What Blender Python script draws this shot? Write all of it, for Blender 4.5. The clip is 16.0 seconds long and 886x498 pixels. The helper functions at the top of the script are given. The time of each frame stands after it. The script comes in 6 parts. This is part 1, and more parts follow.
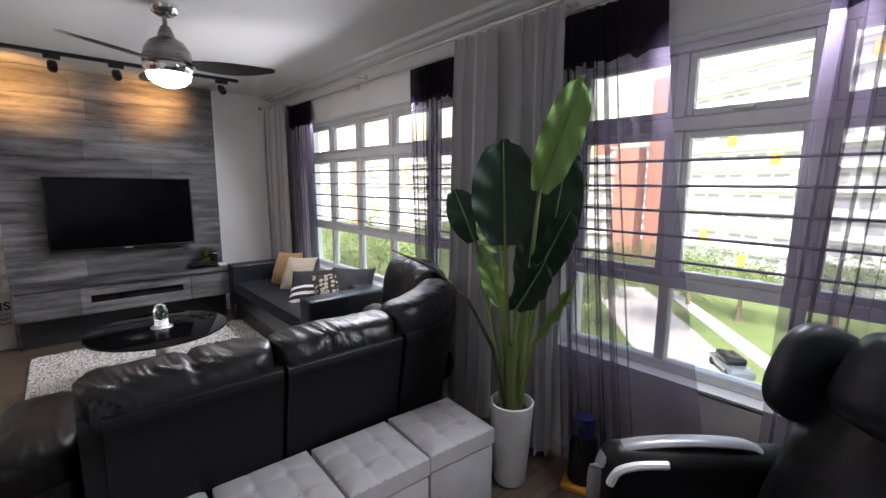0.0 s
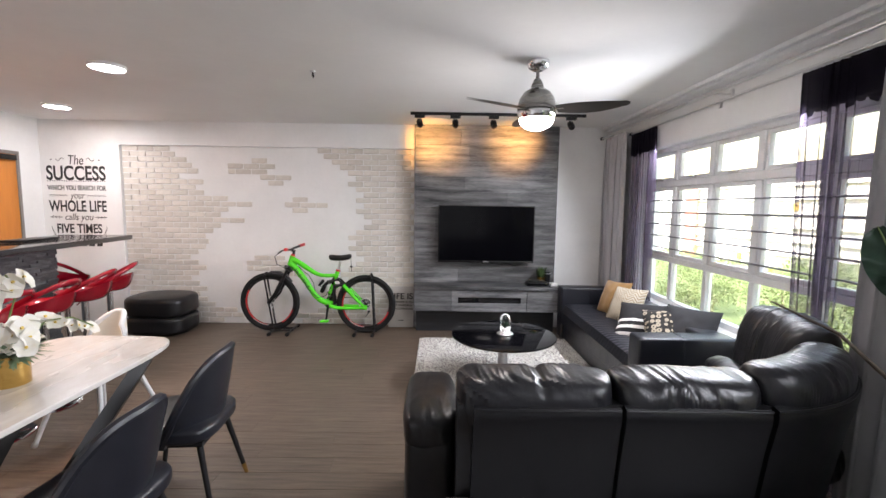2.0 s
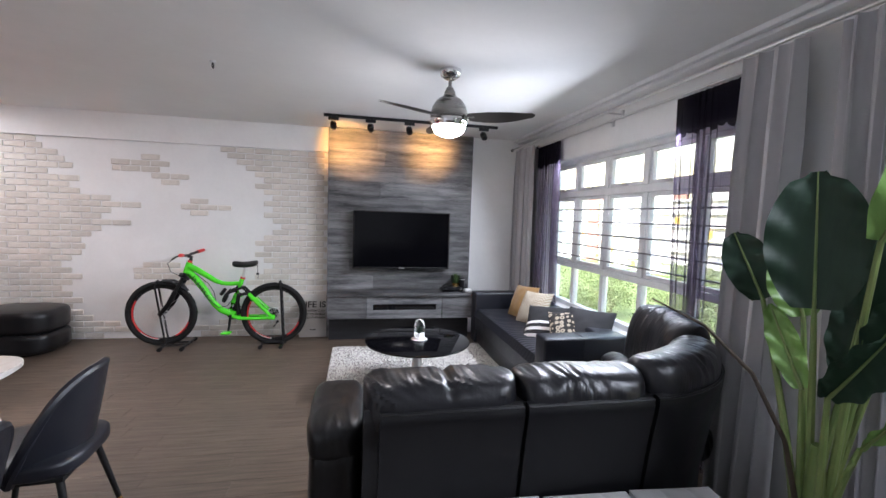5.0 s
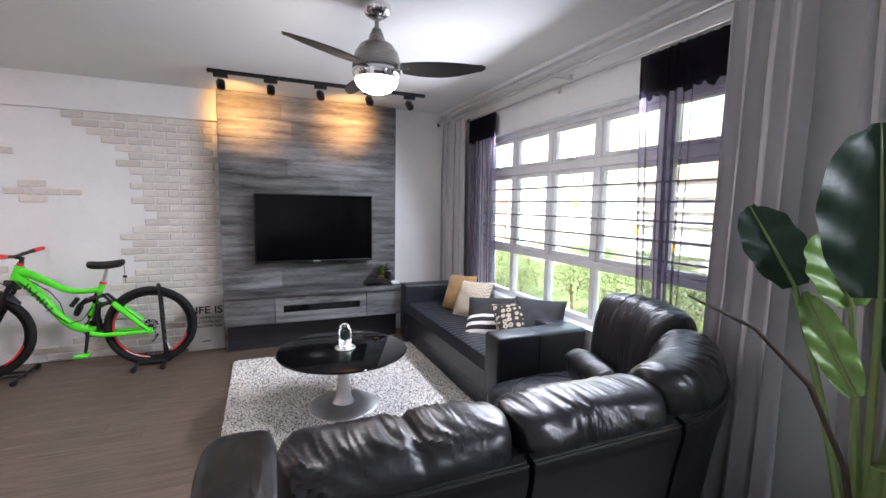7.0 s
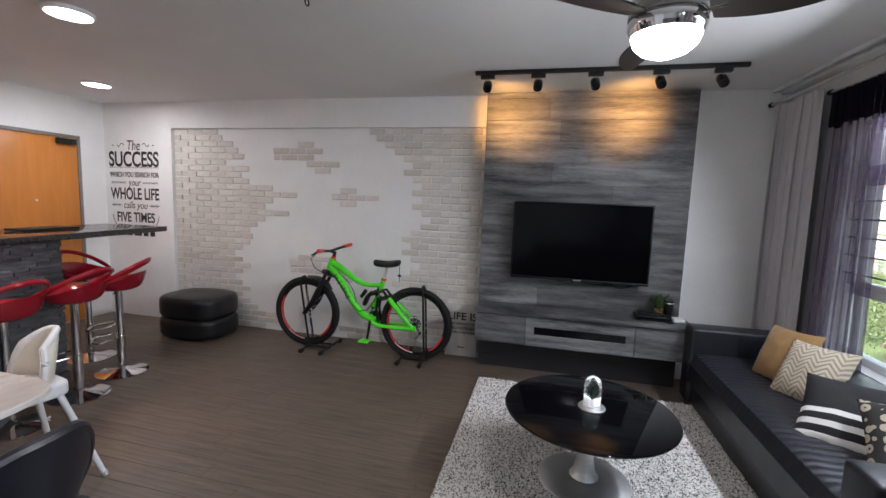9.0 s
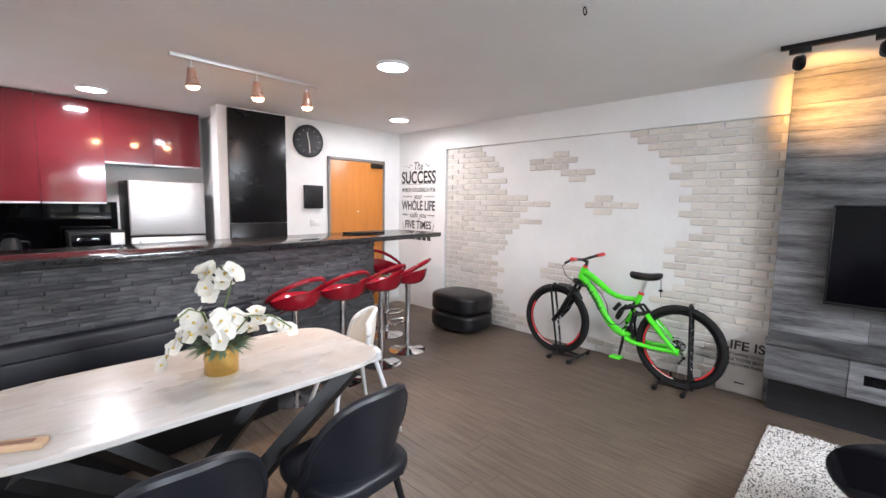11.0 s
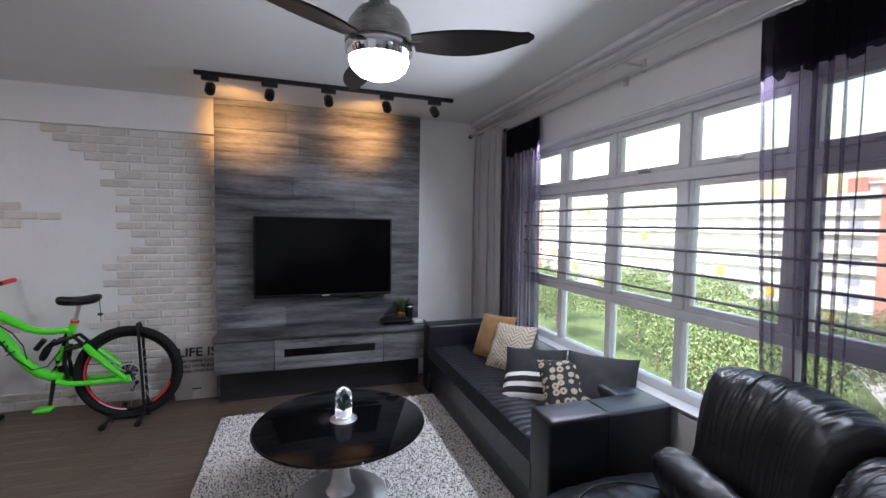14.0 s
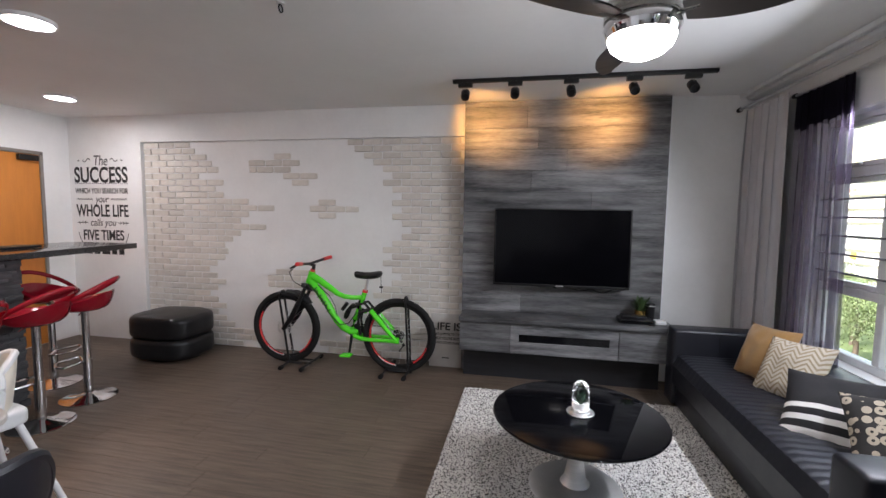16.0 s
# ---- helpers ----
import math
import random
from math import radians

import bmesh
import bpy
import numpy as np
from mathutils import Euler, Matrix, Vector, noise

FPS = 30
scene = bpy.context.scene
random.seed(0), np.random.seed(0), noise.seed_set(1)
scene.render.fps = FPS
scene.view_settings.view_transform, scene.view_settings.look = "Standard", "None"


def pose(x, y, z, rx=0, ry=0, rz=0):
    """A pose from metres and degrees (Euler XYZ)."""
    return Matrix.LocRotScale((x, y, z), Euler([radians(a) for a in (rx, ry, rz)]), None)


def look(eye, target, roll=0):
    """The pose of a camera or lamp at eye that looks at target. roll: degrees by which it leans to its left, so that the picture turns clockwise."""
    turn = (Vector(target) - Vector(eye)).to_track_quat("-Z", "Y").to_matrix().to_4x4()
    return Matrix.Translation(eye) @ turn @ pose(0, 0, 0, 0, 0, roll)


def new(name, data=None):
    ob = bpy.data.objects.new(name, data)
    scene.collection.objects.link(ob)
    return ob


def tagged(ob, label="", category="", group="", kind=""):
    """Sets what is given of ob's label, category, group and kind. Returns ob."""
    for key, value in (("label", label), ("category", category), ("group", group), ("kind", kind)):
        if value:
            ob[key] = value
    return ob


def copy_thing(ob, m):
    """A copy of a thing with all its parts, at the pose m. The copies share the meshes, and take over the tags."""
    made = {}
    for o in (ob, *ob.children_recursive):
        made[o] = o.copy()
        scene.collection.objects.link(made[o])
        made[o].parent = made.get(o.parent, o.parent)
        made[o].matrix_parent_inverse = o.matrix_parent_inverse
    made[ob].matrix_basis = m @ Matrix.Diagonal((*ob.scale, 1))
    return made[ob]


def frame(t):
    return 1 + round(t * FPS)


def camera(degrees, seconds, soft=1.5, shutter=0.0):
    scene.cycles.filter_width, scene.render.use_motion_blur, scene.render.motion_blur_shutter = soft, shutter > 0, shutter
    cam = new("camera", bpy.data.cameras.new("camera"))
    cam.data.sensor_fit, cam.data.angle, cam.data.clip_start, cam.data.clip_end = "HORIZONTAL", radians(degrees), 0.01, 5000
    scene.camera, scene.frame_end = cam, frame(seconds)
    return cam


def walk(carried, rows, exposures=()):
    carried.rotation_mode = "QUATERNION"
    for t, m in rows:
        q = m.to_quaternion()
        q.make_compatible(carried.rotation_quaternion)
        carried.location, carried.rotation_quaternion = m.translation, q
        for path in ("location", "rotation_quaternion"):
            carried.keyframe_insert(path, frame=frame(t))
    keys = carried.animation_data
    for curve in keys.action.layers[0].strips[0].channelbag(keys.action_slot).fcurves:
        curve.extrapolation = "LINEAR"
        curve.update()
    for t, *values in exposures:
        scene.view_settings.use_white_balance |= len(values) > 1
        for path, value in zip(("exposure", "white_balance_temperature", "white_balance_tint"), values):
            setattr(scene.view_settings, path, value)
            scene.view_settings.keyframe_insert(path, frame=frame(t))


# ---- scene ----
cam = camera(91.9, 16.0)
PATH = [
    (0, (0.105, -0.198, 1.549), (1.423, 1.277, 1.252), 0.4),
    (0.5, (0.122, -0.182, 1.562), (1.048, 1.569, 1.29), -0.0),
    (1, (0.05, -0.146, 1.563), (0.706, 1.727, 1.318), 0.0),
    (1.5, (0.005, -0.136, 1.566), (0.333, 1.826, 1.354), 0.2),
    (2, (-0.004, -0.139, 1.582), (0.02, 1.851, 1.383), 0.8),
    (2.5, (-0.025, -0.146, 1.573), (-0.28, 1.829, 1.382), 1.2),
    (3, (-0.044, -0.145, 1.573), (-0.521, 1.788, 1.381), 1.6),
    (3.5, (-0.054, -0.14, 1.569), (-0.591, 1.777, 1.379), 1.9),
    (4, (-0.049, -0.136, 1.568), (-0.55, 1.792, 1.385), 1.8),
    (4.5, (-0.004, -0.121, 1.575), (-0.167, 1.865, 1.402), 1.7),
    (5, (0.043, -0.123, 1.554), (0.439, 1.832, 1.403), 1.9),
    (7.5, (0.066, 0.792, 1.507), (0.851, 2.619, 1.297), 1.0),
    (8, (0.168, 1.061, 1.536), (0.765, 2.961, 1.356), 1.4),
    (8.5, (0.271, 1.177, 1.541), (0.381, 3.165, 1.35), 1.7),
    (9, (0.295, 1.168, 1.572), (-0.164, 3.101, 1.348), 2.1),
    (9.5, (0.22, 1.12, 1.584), (-0.807, 2.819, 1.343), 1.2),
    (10, (0.152, 1.067, 1.537), (-1.259, 2.469, 1.323), 1.0),
    (12.5, (0.19, 1.161, 1.591), (-0.838, 2.868, 1.422), 2.1),
    (13, (0.258, 1.189, 1.577), (-0.174, 3.137, 1.439), 1.5),
    (13.5, (0.327, 1.206, 1.555), (0.488, 3.196, 1.442), 1.0),
    (14, (0.375, 1.205, 1.547), (1.01, 3.098, 1.434), 0.9),
    (14.5, (0.398, 1.206, 1.547), (1.166, 3.049, 1.425), 0.9),
    (15, (0.385, 1.216, 1.538), (1.052, 3.097, 1.409), 0.7),
    (15.5, (0.328, 1.219, 1.544), (0.547, 3.202, 1.397), 0.9),
    (16, (0.275, 1.2, 1.54), (-0.097, 3.158, 1.375), 0.8),
]
EXPOSURE = [(0, 2.0, 6300, 19), (0.5, 2.0, 6300, 18), (1, 2.32, 6330, 18), (2, 2.73, 6400, 17), (3, 2.28, 6250, 15), (3.5, 2.28, 6150, 16), (4, 2.23, 6150, 17), (5, 2.6, 5950, 17), (7.5, 2.68, 6050, 20), (8, 2.3, 6050, 20), (8.5, 2.05, 6200, 19), (9, 2.05, 6050, 15), (9.5, 2.75, 6100, 16), (10, 2.95, 6050, 13), (12.5, 2.82, 6050, 16), (13, 2.75, 5950, 13), (13.5, 2.15, 5900, 17), (14, 1.88, 5800, 19), (14.5, 1.88, 5850, 20), (16, 2.15, 6200, 17)]
walk(cam, [(t, look(eye, target, roll)) for t, eye, target, roll in PATH], EXPOSURE)

# ---- world, sun, exposure ----
world = bpy.data.worlds.new("world")
scene.world = world
world.use_nodes = True
_wn = world.node_tree
_sky = _wn.nodes.new("ShaderNodeTexSky")
_sky.sky_type, _sky.sun_disc = 'NISHITA', False
_sky.sun_elevation, _sky.sun_rotation = radians(54), radians(246)
_sky.air_density, _sky.dust_density, _sky.ozone_density = 2.25, 1.6, 0.0
_wn.links.new(_sky.outputs[0], _wn.nodes["Background"].inputs[0])
_wn.nodes["Background"].inputs[1].default_value = 0.15
sun = new("sun", bpy.data.lights.new("sun", 'SUN'))
sun.data.energy, sun.data.angle, sun.data.color = 4.5, radians(4), (1.0, 0.96, 0.9)
sun.matrix_world = look((0, 0, 30), (20, 8.8, 0))


def area_lamp(name, x, y, z, sx, sy, power, color, aim):
    lamp = new(name, bpy.data.lights.new(name, 'AREA'))
    lamp.data.shape, lamp.data.size, lamp.data.size_y = 'RECTANGLE', sx, sy
    lamp.data.energy, lamp.data.color, lamp.data.spread = power, color, radians(144)
    lamp.matrix_world = look((x, y, z), aim)
    return lamp


SKY_TINT = (0.93, 0.97, 1.0)


def spot_lamp(name, eye, aim, power, color, degrees, blend=0.6, radius=0.02):
    lamp = new(name, bpy.data.lights.new(name, 'SPOT'))
    lamp.data.energy, lamp.data.color = power, color
    lamp.data.spot_size, lamp.data.spot_blend, lamp.data.shadow_soft_size = radians(degrees), blend, radius
    lamp.matrix_world = look(eye, aim)
    return lamp


# skylight at the heads of the two window openings
area_lamp("window_skylight", 2.238, 3.36, 2.168, 1.7, 0.07, 11.8, SKY_TINT, (1.4, 3.36, 1.64))
area_lamp("window_skylight", 2.238, 0.32, 2.168, 0.46, 0.07, 5.5, SKY_TINT, (1.4, 0.32, 1.64))
area_lamp("window_skylight", 2.238, -0.97, 2.168, 0.50, 0.07, 5.0, SKY_TINT, (1.4, -0.97, 1.64))


def disc_lamp(name, x, y, z, r, power, color):
    lamp = new(name, bpy.data.lights.new(name, 'AREA'))
    lamp.data.shape, lamp.data.size, lamp.data.energy, lamp.data.color = 'DISK', r * 2, power, color
    lamp.matrix_world = look((x, y, z), (x, y + .0001, 0))
    return lamp


LED = (1.0, 0.97, 0.94)
for _x, _y, _w in ((-2.51, 3.23, 3.5), (-4.10, 4.62, 2.6), (-5.25, 1.75, 4.5)):
    disc_lamp("downlight_beam", _x, _y, 2.572, 0.10, _w, LED)
_fl = new("fan_lamp", bpy.data.lights.new("fan_lamp", 'POINT'))
_fl.data.energy, _fl.data.color, _fl.data.shadow_soft_size = 1.8, (1.0, 0.95, 0.88), 0.14
_fl.location = (.68, 2.96, 2.02)


# ---- materials ----
def mat(name, a, b=None, rough=0.5, metal=0.0, scale=8.0, stretch=(1, 1, 1), bump=0.0, bump_scale=60.0,
        rough_var=0.1, coat=0.0, detail=6.0, per_piece=0.0, spec=0.5, sheen=0.0):
    """A surface with two colours mixed by noise at two sizes, uneven gloss and fine relief."""
    m = bpy.data.materials.new(name)
    m.use_nodes = True
    nt = m.node_tree
    L, N = nt.links.new, nt.nodes.new
    p = nt.nodes["Principled BSDF"]
    co, mp = N("ShaderNodeTexCoord"), N("ShaderNodeMapping")
    mp.inputs["Scale"].default_value = stretch
    L(co.outputs["Object"], mp.inputs[0])
    n1, n2 = N("ShaderNodeTexNoise"), N("ShaderNodeTexNoise")
    n1.inputs["Scale"].default_value, n1.inputs["Detail"].default_value = scale, detail
    n2.inputs["Scale"].default_value, n2.inputs["Detail"].default_value = scale * 9, 3.0
    L(mp.outputs[0], n1.inputs[0])
    L(mp.outputs[0], n2.inputs[0])
    mx = N("ShaderNodeMath")
    mx.operation = 'MULTIPLY_ADD'
    mx.inputs[1].default_value = 0.35
    L(n2.outputs[0], mx.inputs[0])
    L(n1.outputs[0], mx.inputs[2])
    ramp = N("ShaderNodeMapRange")
    ramp.inputs[1].default_value, ramp.inputs[2].default_value = 0.45, 0.9
    L(mx.outputs[0], ramp.inputs[0])
    mix = N("ShaderNodeMix")
    mix.data_type = 'RGBA'
    b = b or tuple(min(1, c * 0.82) for c in a)
    mix.inputs["A"].default_value, mix.inputs["B"].default_value = (*a, 1), (*b, 1)
    L(ramp.outputs[0], mix.inputs["Factor"])
    out = mix.outputs["Result"]
    if per_piece:
        inf, hsv, rng = N("ShaderNodeObjectInfo"), N("ShaderNodeHueSaturation"), N("ShaderNodeMapRange")
        rng.inputs[3].default_value, rng.inputs[4].default_value = 1 - per_piece, 1 + per_piece
        L(inf.outputs["Random"], rng.inputs[0])
        L(rng.outputs[0], hsv.inputs["Value"])
        L(out, hsv.inputs["Color"])
        out = hsv.outputs[0]
    L(out, p.inputs["Base Color"])
    rr = N("ShaderNodeMapRange")
    rr.inputs[3].default_value, rr.inputs[4].default_value = max(0.02, rough - rough_var), min(1, rough + rough_var)
    L(n1.outputs[0], rr.inputs[0])
    L(rr.outputs[0], p.inputs["Roughness"])
    p.inputs["Metallic"].default_value = metal
    p.inputs["Coat Weight"].default_value = coat
    p.inputs["Specular IOR Level"].default_value = spec
    p.inputs["Sheen Weight"].default_value = sheen
    if bump:
        n3, bp = N("ShaderNodeTexNoise"), N("ShaderNodeBump")
        n3.inputs["Scale"].default_value, n3.inputs["Detail"].default_value = bump_scale, 4.0
        L(mp.outputs[0], n3.inputs[0])
        bp.inputs["Strength"].default_value, bp.inputs["Distance"].default_value = bump, 0.01
        L(n3.outputs[0], bp.inputs["Height"])
        L(bp.outputs[0], p.inputs["Normal"])
    return m


def glow(name, color, strength):
    m = bpy.data.materials.new(name)
    m.use_nodes = True
    p = m.node_tree.nodes["Principled BSDF"]
    p.inputs["Base Color"].default_value = (*color, 1)
    p.inputs["Emission Color"].default_value = (*color, 1)
    p.inputs["Emission Strength"].default_value = strength
    return m


def glass(name, color=(1, 1, 1), rough=0.0):
    m = bpy.data.materials.new(name)
    m.use_nodes = True
    p = m.node_tree.nodes["Principled BSDF"]
    p.inputs["Base Color"].default_value = (*color, 1)
    p.inputs["Transmission Weight"].default_value = 1.0
    p.inputs["Roughness"].default_value = rough
    p.inputs["IOR"].default_value = 1.45
    return m


def sheer_cloth(name, color, see):
    """Woven net: threads that scatter light, with gaps that let it through."""
    m = bpy.data.materials.new(name)
    m.use_nodes = True
    nt = m.node_tree
    L, N = nt.links.new, nt.nodes.new
    out = nt.nodes["Material Output"]
    nt.nodes.remove(nt.nodes["Principled BSDF"])
    d, tl, tr, m1, m2 = N("ShaderNodeBsdfDiffuse"), N("ShaderNodeBsdfTranslucent"), N("ShaderNodeBsdfTransparent"), N("ShaderNodeMixShader"), N("ShaderNodeMixShader")
    co, no, rg = N("ShaderNodeTexCoord"), N("ShaderNodeTexNoise"), N("ShaderNodeMapRange")
    no.inputs["Scale"].default_value = 6.0
    L(co.outputs["Object"], no.inputs[0])
    L(no.outputs[0], rg.inputs[0])
    rg.inputs[3].default_value, rg.inputs[4].default_value = see - 0.06, see + 0.06
    d.inputs[0].default_value = (*color, 1)
    tl.inputs[0].default_value = (*color, 1)
    L(d.outputs[0], m1.inputs[1])
    L(tl.outputs[0], m1.inputs[2])
    L(m1.outputs[0], m2.inputs[1])
    L(tr.outputs[0], m2.inputs[2])
    L(rg.outputs[0], m2.inputs[0])
    L(m2.outputs[0], out.inputs[0])
    return m


# ---- mesh tools ----
def mesh_ob(name, bm, material, smooth=True):
    me = bpy.data.meshes.new(name)
    bmesh.ops.recalc_face_normals(bm, faces=bm.faces)
    bm.to_mesh(me)
    bm.free()
    me.materials.append(material)
    if smooth:
        me.shade_smooth()
        me.set_sharp_from_angle(angle=radians(38))
    return new(name, me)


def part(name, bm, material, parent=None, label="", smooth=True):
    ob = mesh_ob(name, bm, material, smooth)
    if parent is not None:
        ob.parent = parent
    if label:
        tagged(ob, label)
    return ob


def thing(name, m, label, category, group="", kind=""):
    ob = new(name)
    ob.matrix_world = m
    ob.empty_display_size = 0.1
    return tagged(ob, label, category, group, kind)


def struct(name, bm, material, label, category, smooth=True):
    return tagged(mesh_ob(name, bm, material, smooth), label, category, kind="structure")


def box(bm, x0, y0, z0, x1, y1, z1, r=0.0, seg=2, m=None):
    """A block between two corners, its edges rounded by r."""
    g = bmesh.ops.create_cube(bm, size=1.0)
    vs = g["verts"]
    for v in vs:
        v.co = Vector((x0 + (v.co.x + .5) * (x1 - x0), y0 + (v.co.y + .5) * (y1 - y0), z0 + (v.co.z + .5) * (z1 - z0)))
    if r > 0:
        es = list({e for v in vs for e in v.link_edges})
        r = min(r, abs(x1 - x0) * .49, abs(y1 - y0) * .49, abs(z1 - z0) * .49)
        g = bmesh.ops.bevel(bm, geom=vs + es, offset=r, segments=seg, profile=0.5, affect='EDGES')
        vs = list({v for f in g["faces"] for v in f.verts} | {v for v in vs if v.is_valid})
        more = set(vs)
        for v in vs:
            for e in v.link_edges:
                more.add(e.other_vert(v))
        vs = list(more)
    if m is not None:
        bmesh.ops.transform(bm, matrix=m, verts=vs)
    return bm


def B():
    return bmesh.new()


def throw_pillow(bm, s, t):
    """A square stuffed pillow with pointed corners, thickest in the middle."""
    def f(u, v, k):
        x, y = u * 2 - 1, v * 2 - 1
        h = (max(0, 1 - abs(x) ** 2.6) * max(0, 1 - abs(y) ** 2.6)) ** .55
        w = .012 * noise.noise(Vector((x * 2.5, y * 2.5, s * 40 + k)))
        return Vector((x * s / 2 * (1 - .07 * (1 - y * y)), y * s / 2 * (1 - .07 * (1 - x * x)), k * t / 2 * h + w * h))
    grid_sheet(bm, lambda u, v: f(u, v, 1), 22, 22)
    grid_sheet(bm, lambda u, v: f(u, v, -1), 22, 22)
    bmesh.ops.remove_doubles(bm, verts=bm.verts, dist=.0004)
    return bm


def boxed(*a, **k):
    return box(B(), *a, **k)


def rod(bm, p0, p1, r0, r1=None, seg=12):
    """A round bar between two points."""
    p0, p1 = Vector(p0), Vector(p1)
    d = p1 - p0
    m = Matrix.Translation((p0 + p1) / 2) @ d.to_track_quat("Z", "Y").to_matrix().to_4x4()
    bmesh.ops.create_cone(bm, cap_ends=True, segments=seg, radius1=r0, radius2=r0 if r1 is None else r1, depth=d.length, matrix=m)
    return bm


def tube(bm, pts, r, seg=8, closed=False, cap=True, flat=1.0, ref=None):
    """A bent bar through points; r is a number or a list."""
    pts = [Vector(p) for p in pts]
    n = len(pts)
    rings = []
    up = Vector((0.03, 0.02, 1)).normalized()
    for i, p in enumerate(pts):
        a, b = pts[(i - 1) % n if closed else max(i - 1, 0)], pts[(i + 1) % n if closed else min(i + 1, n - 1)]
        t = (b - a).normalized()
        u = Vector(ref) if ref else (up if abs(t.dot(up)) < 0.95 else Vector((1, 0, 0)))
        s = t.cross(u).normalized()
        w = s.cross(t).normalized()
        rad = r[i] if isinstance(r, (list, tuple)) else r
        rings.append([bm.verts.new(p + (s * math.cos(k * math.tau / seg) * flat + w * math.sin(k * math.tau / seg)) * rad) for k in range(seg)])
    for i in range(n if closed else n - 1):
        q, o = rings[i], rings[(i + 1) % n]
        for k in range(seg):
            bm.faces.new((q[k], q[(k + 1) % seg], o[(k + 1) % seg], o[k]))
    if cap and not closed:
        bm.faces.new(rings[0][::-1])
        bm.faces.new(rings[-1])
    return bm


def lathe(bm, prof, seg=32, cx=0.0, cy=0.0, sx=1.0, sy=1.0):
    """A turned form from (radius, height) pairs."""
    rings = []
    for r, z in prof:
        if r < 1e-5:
            rings.append([bm.verts.new((cx, cy, z))])
        else:
            rings.append([bm.verts.new((cx + r * sx * math.cos(k * math.tau / seg), cy + r * sy * math.sin(k * math.tau / seg), z)) for k in range(seg)])
    for a, b in zip(rings, rings[1:]):
        for k in range(seg):
            j = (k + 1) % seg
            if len(a) == 1 and len(b) == 1:
                continue
            if len(a) == 1:
                bm.faces.new((a[0], b[j], b[k]))
            elif len(b) == 1:
                bm.faces.new((a[k], a[j], b[0]))
            else:
                bm.faces.new((a[k], a[j], b[j], b[k]))
    return bm


def grid_sheet(bm, f, nu, nv):
    """A sheet whose point at (u, v), both 0 to 1, is f(u, v)."""
    vs = [[bm.verts.new(f(i / nu, j / nv)) for j in range(nv + 1)] for i in range(nu + 1)]
    for i in range(nu):
        for j in range(nv):
            bm.faces.new((vs[i][j], vs[i + 1][j], vs[i + 1][j + 1], vs[i][j + 1]))
    return bm


def pillow(bm, sx, sy, sz, m, e=0.35, n=18, crease=0.0, seed=0, pinch=0.0):
    """A stuffed cushion: a rounded block with creases in its skin, laid by the matrix m."""
    keep = {}
    vs = []

    def at(a, b, c):
        key = (a, b, c)
        if key not in keep:
            keep[key] = bm.verts.new((a / n * 2 - 1, b / n * 2 - 1, c / n * 2 - 1))
            vs.append(keep[key])
        return keep[key]
    for i in range(n):
        for j in range(n):
            for lo in (0, n):
                bm.faces.new((at(i, j, lo), at(i + 1, j, lo), at(i + 1, j + 1, lo), at(i, j + 1, lo)))
                bm.faces.new((at(i, lo, j), at(i + 1, lo, j), at(i + 1, lo, j + 1), at(i, lo, j + 1)))
                bm.faces.new((at(lo, i, j), at(lo, i + 1, j), at(lo, i + 1, j + 1), at(lo, i, j + 1)))
    for v in vs:
        x, y, z = v.co
        k = (abs(x) ** (2 / e) + abs(y) ** (2 / e) + abs(z) ** (2 / e)) ** (e / 2)
        q = Vector((x, y, z)) / max(k, 1e-6)
        if pinch:
            q.z *= 1 - pinch * (abs(q.x) ** 3 + abs(q.y) ** 3) * 0.5
        w = Vector((q.x * sx / 2, q.y * sy / 2, q.z * sz / 2))
        if crease:
            a = noise.noise(Vector((w.x * 9 + seed, w.y * 5, w.z * 5))) * .8
            a += 1.1 * (.35 - abs(noise.noise(Vector((w.x * 19 + w.z * 6, w.y * 5 + seed, w.z * 4)))))
            a += .5 * (.3 - abs(noise.noise(Vector((w.x * 41, w.y * 9 + seed, w.z * 8 + w.x * 9)))))
            w += q.normalized() * crease * a
        v.co = m @ w
    return bm


def sweep(bm, path, prof, closed_ends=True):
    """A closed outline of (outward offset, height) pairs drawn along a path on the floor."""
    path = [Vector((p[0], p[1], 0)) for p in path]
    rings = []
    for i, p in enumerate(path):
        a, b = path[max(i - 1, 0)], path[min(i + 1, len(path) - 1)]
        t = (b - a).normalized()
        s = Vector((t.y, -t.x, 0))
        rings.append([bm.verts.new(p + s * o + Vector((0, 0, z))) for o, z in prof])
    k = len(prof)
    for q, o in zip(rings, rings[1:]):
        for j in range(k):
            bm.faces.new((q[j], q[(j + 1) % k], o[(j + 1) % k], o[j]))
    if closed_ends:
        bm.faces.new(rings[0][::-1])
        bm.faces.new(rings[-1])
    return bm


def arc(cx, cy, r, a0, a1, n=10):
    return [(cx + r * math.cos(radians(a0 + (a1 - a0) * i / n)), cy + r * math.sin(radians(a0 + (a1 - a0) * i / n))) for i in range(n + 1)]


